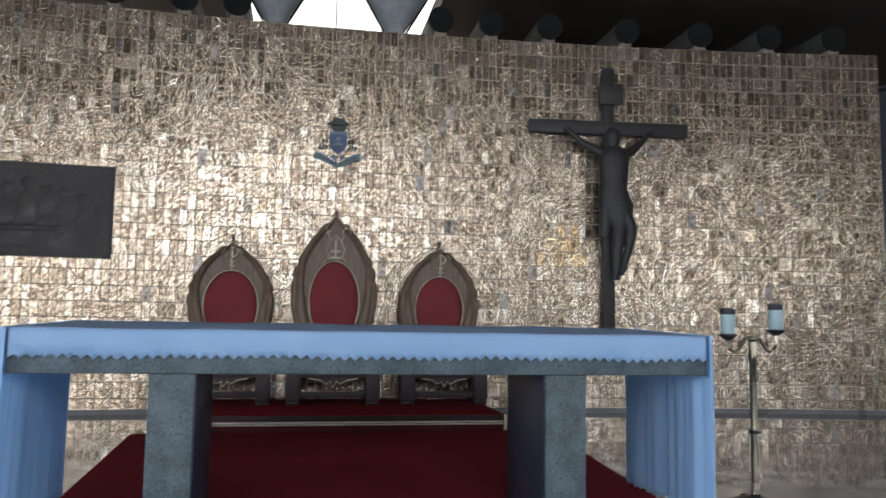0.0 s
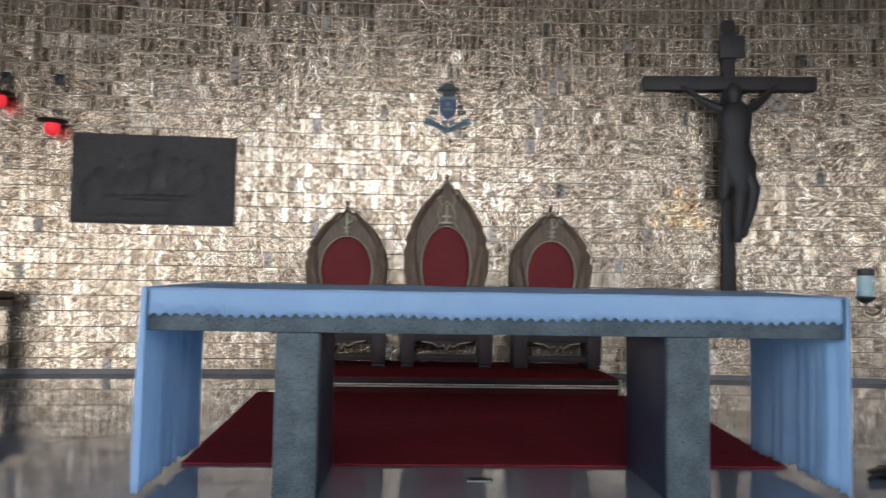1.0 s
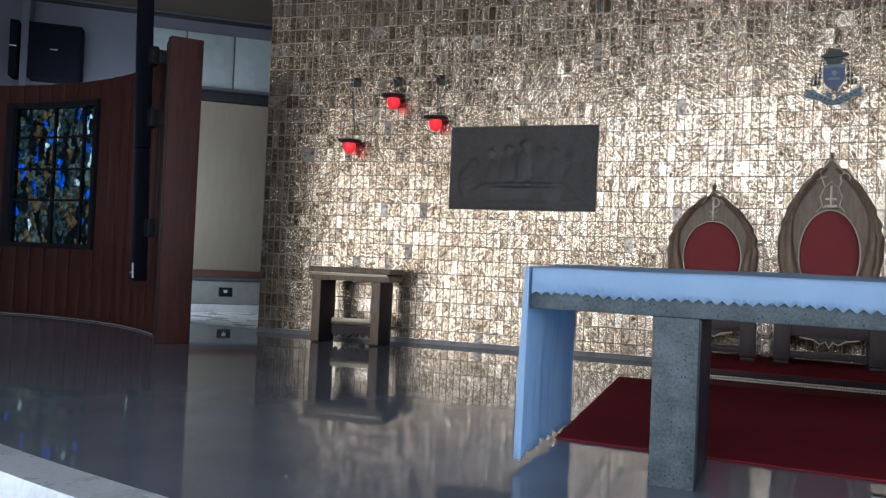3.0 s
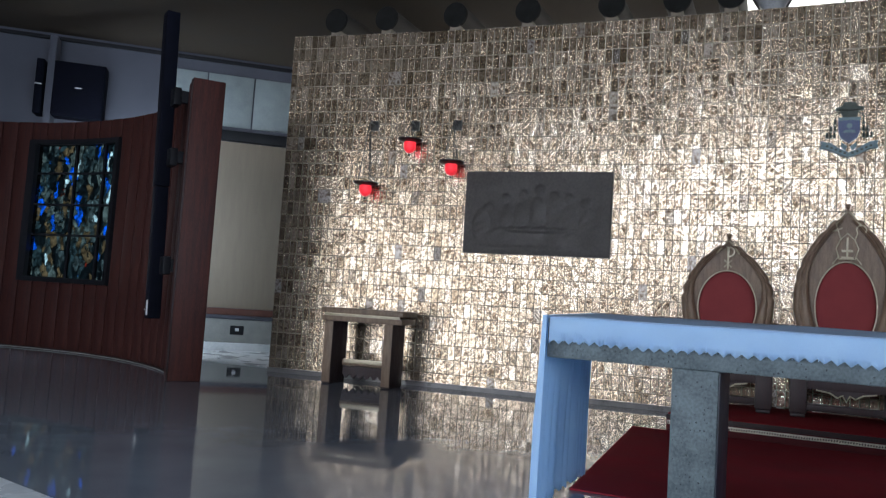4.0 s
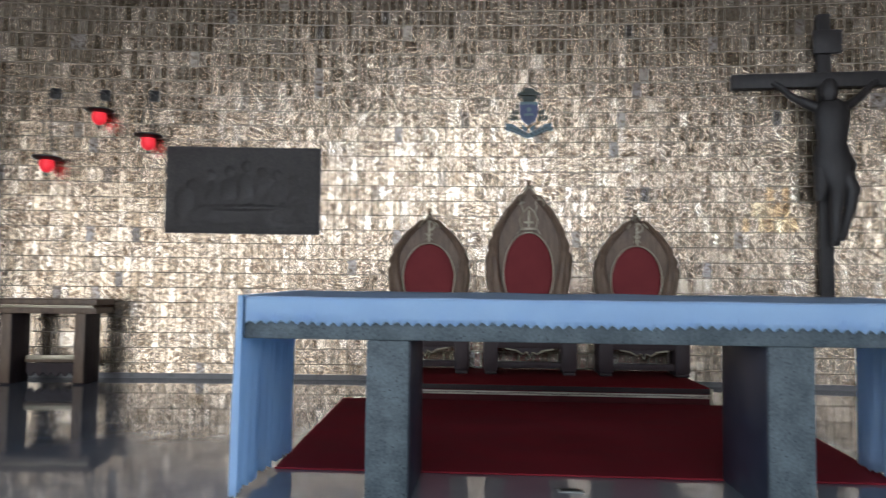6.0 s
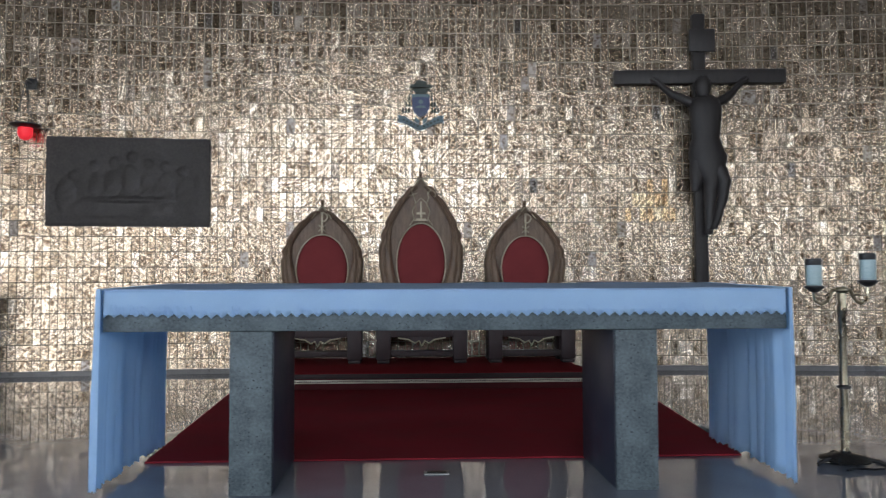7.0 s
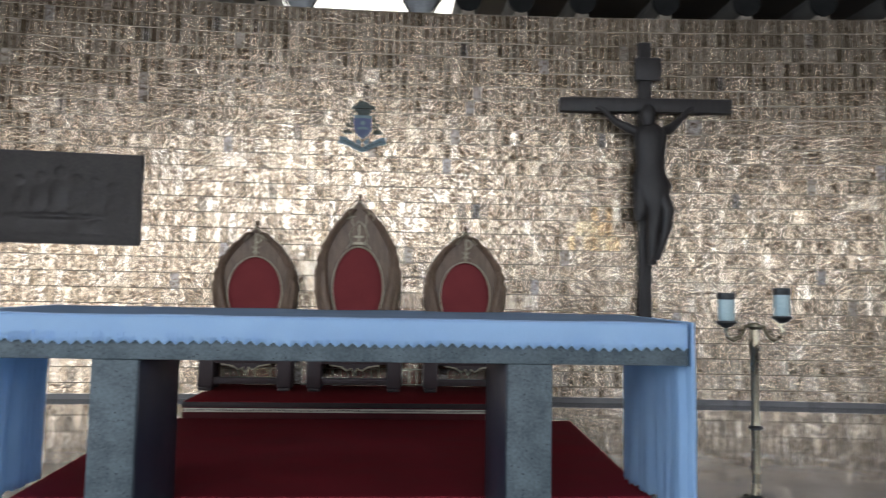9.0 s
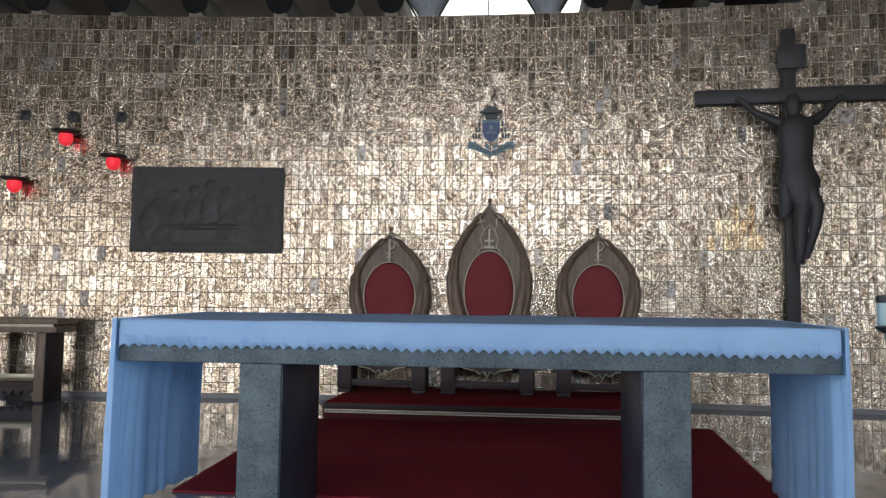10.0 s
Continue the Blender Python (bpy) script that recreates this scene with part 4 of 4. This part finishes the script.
RX0, RX1, RZ0, RZ1 = -3.868, -2.143, 1.622, 2.598
rxm = (RX0 + RX1) / 2
blobs = []
for i, (u, v, a, b, h) in enumerate(((0.12, 0.34, 0.06, 0.20, 1.0), (0.20, 0.22, 0.12, 0.10, 0.8), (0.17, 0.56, 0.035, 0.06, 1.0), (0.30, 0.46, 0.045, 0.14, 0.8), (0.29, 0.68, 0.03, 0.055, 0.8),
                                      (0.40, 0.48, 0.05, 0.14, 0.9), (0.41, 0.72, 0.03, 0.06, 0.9), (0.51, 0.52, 0.05, 0.18, 1.1), (0.52, 0.78, 0.032, 0.065, 1.1), (0.62, 0.48, 0.045, 0.14, 0.8),
                                      (0.62, 0.71, 0.03, 0.055, 0.8), (0.73, 0.46, 0.05, 0.15, 0.8), (0.72, 0.68, 0.03, 0.055, 0.8), (0.85, 0.36, 0.06, 0.22, 1.0), (0.80, 0.20, 0.12, 0.08, 0.7),
                                      (0.83, 0.62, 0.035, 0.06, 1.0), (0.93, 0.42, 0.035, 0.18, 0.7), (0.50, 0.30, 0.30, 0.035, 1.2), (0.36, 0.36, 0.03, 0.03, 0.8), (0.48, 0.37, 0.04, 0.03, 0.8), (0.60, 0.36, 0.03, 0.03, 0.8), (0.5, 0.08, 0.45, 0.03, 0.5))):
    blobs.append((u, v, a, b, h))
NU, NV = 110, 64


def relief_f(u, v):
    h = 0.0
    for bu, bv, a, b, k in blobs:
        q = ((u - bu) / a) ** 2 + ((v - bv) / b) ** 2
        if q < 1:
            h = max(h, k * math.sqrt(1 - q))
    h = 0.009 * h + 0.0014 * math.sin(u * 70 + 8 * math.sin(v * 9)) * (1 if h > 0.05 else 0.3)
    rim = 0.004 if min(u, 1 - u) < 0.012 or min(v, 1 - v) < 0.02 else 0.0
    return ((u - 0.5) * (RX1 - RX0), -0.035 - max(h, rim), RZ0 + (RZ1 - RZ0) * v)


relief = thing("relief_panel", (rxm, wall_y(rxm) - 0.012, 0), "dark bronze relief panel of plain shapes round a table", "relief", rz=wall_turn(rxm))
part("relief", sheet(B(), NU, NV, relief_f), BRONZE, relief)
part("backing", box(B(), (RX0 - RX1) / 2, (RX1 - RX0) / 2, -0.0345, 0.006, RZ0, RZ1, 0.003), BRONZE, relief)

# crucifix
KX = 3.368
cross = thing("crucifix", (KX, wall_y(KX) - 0.02, 0.022), "black wooden crucifix fixed to the mosaic wall", "crucifix", rz=wall_turn(KX))
part("shaft", box(B(), -0.07, 0.07, -0.09, -0.01, 0.62, 4.03, 0.012), CROSS, cross)
part("crossbeam", box(B(), -0.96, 0.97, -0.10, -0.012, 3.225, 3.385, 0.012), CROSS, cross)
part("title_board", box(B(), -0.12, 0.17, -0.135, -0.092, 3.58, 3.84, 0.012), CROSS, cross, "dark title board")
for z in (0.95, 2.0, 3.9):
    part("fixing", box(B(), -0.04, 0.04, -0.009, 0.03, z, z + 0.06), IRON, cross)

# the carved figure on it, one plain shape
st = B()
torso = [(0.045, 0.0, 1.50, 0.045, 0.035), (0.05, -0.02, 1.60, 0.05, 0.05), (0.06, 0.0, 1.85, 0.065, 0.065), (0.075, -0.03, 2.08, 0.085, 0.085), (0.06, -0.02, 2.22, 0.17, 0.11), (0.05, 0.0, 2.36, 0.215, 0.13),
         (0.03, 0.0, 2.46, 0.185, 0.12), (0.03, 0.0, 2.58, 0.150, 0.105), (0.03, -0.01, 2.74, 0.165, 0.105), (0.03, -0.01, 2.90, 0.18, 0.105), (0.03, 0.0, 3.00, 0.15, 0.09), (0.03, 0.0, 3.05, 0.07, 0.06)]
loft(st, [[(x + a * math.cos(t), -0.24 + y + b * math.sin(t), z) for t in [2 * math.pi * i / 22 for i in range(22)]] for x, y, z, a, b in torso])
leg2 = [(0.13, 0.0, 2.28, 0.095, 0.08), (0.200, -0.05, 2.08, 0.072, 0.075), (0.190, 0.0, 1.88, 0.056, 0.06), (0.135, 0.01, 1.68, 0.045, 0.05), (0.075, -0.02, 1.55, 0.045, 0.05)]
loft(st, [[(x + a * math.cos(t), -0.27 + y + b * math.sin(t), z) for t in [2 * math.pi * i / 16 for i in range(16)]] for x, y, z, a, b in leg2[::-1]])
tube(st, [(-0.09, -0.22, 2.96), (-0.20, -0.20, 3.02), (-0.33, -0.15, 3.10), (-0.47, -0.13, 3.24), (-0.53, -0.12, 3.28)], [0.055, 0.052, 0.040, 0.030, 0.03], 10)
tube(st, [(0.15, -0.22, 2.96), (0.25, -0.20, 3.01), (0.36, -0.15, 3.10), (0.48, -0.13, 3.23), (0.54, -0.12, 3.27)], [0.055, 0.052, 0.040, 0.030, 0.03], 10)
lathe(st, [(0.01, -0.13), (0.06, -0.10), (0.088, -0.02), (0.085, 0.06), (0.05, 0.12), (0.01, 0.135)], 16, at=(0.0, -0.275, 3.13))
loft(st, [[(-0.10 + x + a * math.cos(t), -0.25 + b * math.sin(t), z) for t in [2 * math.pi * i / 14 for i in range(14)]] for x, z, a, b in ((0.0, 1.98, 0.04, 0.03), (0.02, 2.1, 0.075, 0.06), (0.03, 2.3, 0.085, 0.08), (0.05, 2.44, 0.07, 0.07))])
statue = mesh_object("statue", st, CROSS, True)
statue.matrix_basis = cross.matrix_basis @ Matrix.Translation((-0.018, 0, 0))
tagged(statue, "blackened carved wooden statue hung on the cross", "statue")


def red_lamp(x, zbox, zbowl):
    l = thing("hanging_lamp", (x, wall_y(x) - 0.008, 0), "red glass lamp hanging on chains from a wall bracket", "lamp", "red lamps on the wall", wall_turn(x))
    br = part("bracket", box(B(), -0.05, 0.05, -0.025, 0.005, zbox - 0.06, zbox + 0.06, 0.006), IRON, l, "dark square wall bracket")
    part("hook", tube(B(), [(0, -0.02, zbox), (0, -0.12, zbox + 0.012), (0, -0.17, zbox - 0.01)], 0.010, 8), IRON, br)
    for a in (90, 210, 330):
        dx, dy = 0.105 * math.cos(radians(a)), 0.105 * math.sin(radians(a))
        part("chain", tube(B(), [(0, -0.17, zbox - 0.012), (dx, -0.17 + dy, zbowl + 0.075)], 0.0045, 5), IRON, l)
    part("dish", lathe(B(), [(0.06, 0.055), (0.13, 0.070), (0.152, 0.082), (0.152, 0.094), (0.05, 0.090)], 28, at=(0, -0.17, zbowl)), IRON, l, "dark rimmed dish")
    part("bowl", lathe(B(), [(0.012, -0.075), (0.040, -0.066), (0.066, -0.034), (0.076, 0.005), (0.071, 0.055), (0.066, 0.058)], 28, at=(0, -0.17, zbowl)), LAMPRED, l, "glowing red glass bowl")
    part("drop", lathe(B(), [(0.004, -0.135), (0.016, -0.122), (0.010, -0.104)], 12, at=(0, -0.17, zbowl + 0.02)), IRON, l)


red_lamp(-5.11, 3.17, 2.33)
red_lamp(-4.57, 3.165, 2.87)
red_lamp(-4.03, 3.17, 2.60)

# ---- credence table against the wall ----
tab = thing("credence_table", (-4.78, 8.42, 0), "dark brown wooden side table with a pale banded edge", "table", rz=8)
part("tabletop", box(B(), -0.50, 0.50, -0.28, 0.24, 0.815, 0.875, 0.006), OAK, tab)
part("edge_band", box(B(), -0.46, 0.46, -0.272, -0.262, 0.785, 0.812, 0.002), PALE, tab, "pale inlaid band")
part("apron", box(B(), -0.49, 0.49, -0.27, 0.22, 0.725, 0.784, 0.005), OAK, tab)
for x in (-0.37, 0.36):
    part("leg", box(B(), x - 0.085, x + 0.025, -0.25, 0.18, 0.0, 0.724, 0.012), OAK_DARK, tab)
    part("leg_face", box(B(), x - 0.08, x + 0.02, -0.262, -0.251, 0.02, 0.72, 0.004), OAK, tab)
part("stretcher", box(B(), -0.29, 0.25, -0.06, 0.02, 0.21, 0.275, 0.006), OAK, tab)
part("stretcher_band", box(B(), -0.27, 0.23, -0.068, -0.061, 0.24, 0.285, 0.002), PALE, tab, "pale edge strip")
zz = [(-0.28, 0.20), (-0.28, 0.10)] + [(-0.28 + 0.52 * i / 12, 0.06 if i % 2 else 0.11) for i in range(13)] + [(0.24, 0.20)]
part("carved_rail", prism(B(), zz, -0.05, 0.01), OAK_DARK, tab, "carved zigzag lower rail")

# ---- two-armed candle stand ----
cst = thing("candle_stand", (2.44, 4.58, 0), "brass two-armed candle stand with frosted glass cups", "candle stand")
part("base", lathe(B(), [(0.13, 0.022), (0.135, 0.032), (0.09, 0.048), (0.03, 0.062), (0.018, 0.08)], 30), IRON, cst, "dark round foot plate")
for a in (200, 320, 80):
    c, s = math.cos(radians(a)), math.sin(radians(a))
    f = part("foot", tube(B(), [(0.09 * c, 0.09 * s, 0.035), (0.16 * c, 0.16 * s, 0.034), (0.205 * c, 0.205 * s, 0.018), (0.20 * c, 0.20 * s, 0.009)], [0.012, 0.011, 0.010, 0.008], 8), IRON, cst, "dark scrolled foot")
part("pole", lathe(B(), [(0.024, 0.06), (0.0205, 0.09), (0.0205, 0.40), (0.024, 0.41), (0.0195, 0.44), (0.020, 0.82), (0.027, 0.83), (0.027, 0.86), (0.020, 0.875), (0.024, 0.91), (0.020, 0.93), (0.034, 0.945), (0.030, 0.960), (0.016, 0.967)], 20), BRASS, cst)
part("collar", lathe(B(), [(0.018, 0.405), (0.036, 0.412), (0.036, 0.424), (0.018, 0.432)], 20), IRON, cst)
for sx, zz0 in ((-1, 0.0), (1, 0.03)):
    arm = [(sx * 0.015, 0, 0.945), (sx * 0.05, 0, 0.948), (sx * 0.065, 0, 0.915), (sx * 0.085, 0, 0.885), (sx * 0.115, 0, 0.872), (sx * 0.142, 0, 0.885), (sx * 0.153, 0, 0.915), (sx * 0.153, 0, 0.945 + zz0)]
    part("arm", tube(B(), arm, 0.0105, 8), BRASS, cst)
    part("leaf", tube(B(), [(sx * 0.06, 0.0, 0.915), (sx * 0.085, -0.01, 0.925), (sx * 0.10, -0.01, 0.905)], [0.010, 0.007, 0.003], 6), BRASS, cst)
    cup = part("cup", lathe(B(), [(0.010, 0.935), (0.030, 0.945), (0.052, 0.965), (0.050, 0.972), (0.036, 0.975)], 22, at=(sx * 0.153, 0, zz0)), IRON, cst, "dark drip cup")
    part("glass", lathe(B(), [(0.036, 0.972), (0.040, 0.985), (0.040, 1.10), (0.038, 1.105), (0.034, 1.09)], 24, at=(sx * 0.153, 0, zz0)), FROST, cst, "pale frosted glass")
    part("rim", lathe(B(), [(0.041, 1.085), (0.043, 1.09), (0.043, 1.118), (0.039, 1.122), (0.030, 1.112)], 24, at=(sx * 0.153, 0, zz0)), IRON, cst, "dark metal rim")

# cable on the floor and a floor outlet
cab = tube(B(), [(2.62, 4.60, 0.008), (2.66, 4.52, 0.007), (2.60, 4.44, 0.007), (2.50, 4.42, 0.007), (2.42, 4.45, 0.007), (2.35, 4.41, 0.007)], 0.006, 6)
tagged(mesh_object("cable", cab, BLACK, True), "thin black cable lying on the floor by the stand", "cable")
pl = thing("floor_outlet", (0.20, 4.50, 0), "small grey metal floor outlet cover set in the floor", "floor outlet")
part("cover", box(B(), -0.065, 0.065, -0.035, 0.035, 0.0, 0.006, 0.002), GREYPAINT, pl)
part("lid", box(B(), -0.05, 0.05, -0.025, 0.025, 0.0065, 0.009, 0.001), IRON, pl)

# ---- mosaic tiles: the middle ones singly, the rest joined ----
TW, TH, GAP = 0.0835, WALL_TOP / 26, 0.0036
rng = random.Random(7)


def tile_points(w, h, tilt):
    """Corners of one tile: a raised face with bevelled edges, tilted a little."""
    a, b, e = w / 2 - GAP / 2, h / 2 - GAP / 2 - 0.0006, 0.0022
    tx, tz = tilt
    outer = [(-a, 0.006, -b), (a, 0.006, -b), (a, 0.006, b), (-a, 0.006, b)]
    face = [(x, -0.001 + tx * x + tz * z, z) for x, z in ((-a + e, -b + e), (a - e, -b + e), (a - e, b - e), (-a + e, b - e))]
    return outer + face


TILE_FACES = [(4, 5, 6, 7), (0, 1, 5, 4), (1, 2, 6, 5), (2, 3, 7, 6), (3, 0, 4, 7)]
variants = {}


def variant(w, k, mat):
    key = (w, k, mat.name)
    if key not in variants:
        r = random.Random(k * 31 + int(w * 1000))
        me = bpy.data.meshes.new("tile")
        me.from_pydata(tile_points(w, TH, (r.gauss(0, 0.012), r.gauss(0, 0.012))), [], TILE_FACES)
        me.materials.append(mat)
        variants[key] = me
    return variants[key]


verts, faces, slots = [], [], []
rows_n = 26
count = 0
for r in range(rows_n):
    z0 = r * TH
    z = min(z0 + TH / 2, WALL_TOP - TH / 2)
    if z0 >= WALL_TOP - 0.06:
        continue
    x = WALL_X0
    while x < WALL_X1 - 0.03:
        k = rng.random()
        w = TW * 2 if k < 0.03 else TW
        w = min(w, WALL_X1 - x)
        xm = x + w / 2
        q = rng.random()
        amber = (xm - 2.81) ** 2 / 0.10 + (z - 1.93) ** 2 / 0.09 < 1 and q < 0.55
        mat = 1 if amber else (2 if q > 0.996 else 0)
        near = -0.80 < xm < 1.04 and 1.1 < z < 3.3
        turn = Matrix.Rotation(radians(wall_turn(xm)), 4, "Z")
        place = Vector((xm, wall_y(xm) - 0.001 + rng.uniform(-0.0015, 0.0015), z))
        if near and count < 300 and mat == 0:
            ob = new("tile", variant(round(w, 4), rng.randrange(10), MOSAIC))
            ob.parent = wall_mosaic
            ob.matrix_basis = Matrix.Translation(place) @ turn
            count += 1
        else:
            base = len(verts)
            for p in tile_points(w, TH, (rng.gauss(0, 0.012), rng.gauss(0, 0.012))):
                verts.append(tuple(place + turn @ Vector(p)))
            for f in TILE_FACES:
                faces.append(tuple(base + i for i in f))
                slots.append(mat)
        x += w
me = bpy.data.meshes.new("tile_field")
me.from_pydata(verts, [], faces)
for m in (MOSAIC, AMBER, SLATE):
    me.materials.append(m)
me.polygons.foreach_set("material_index", slots)
field = new("tile_field", me)
field.parent = wall_mosaic
tagged(field, "field of hammered gold mosaic tiles", "", "", "stuff")
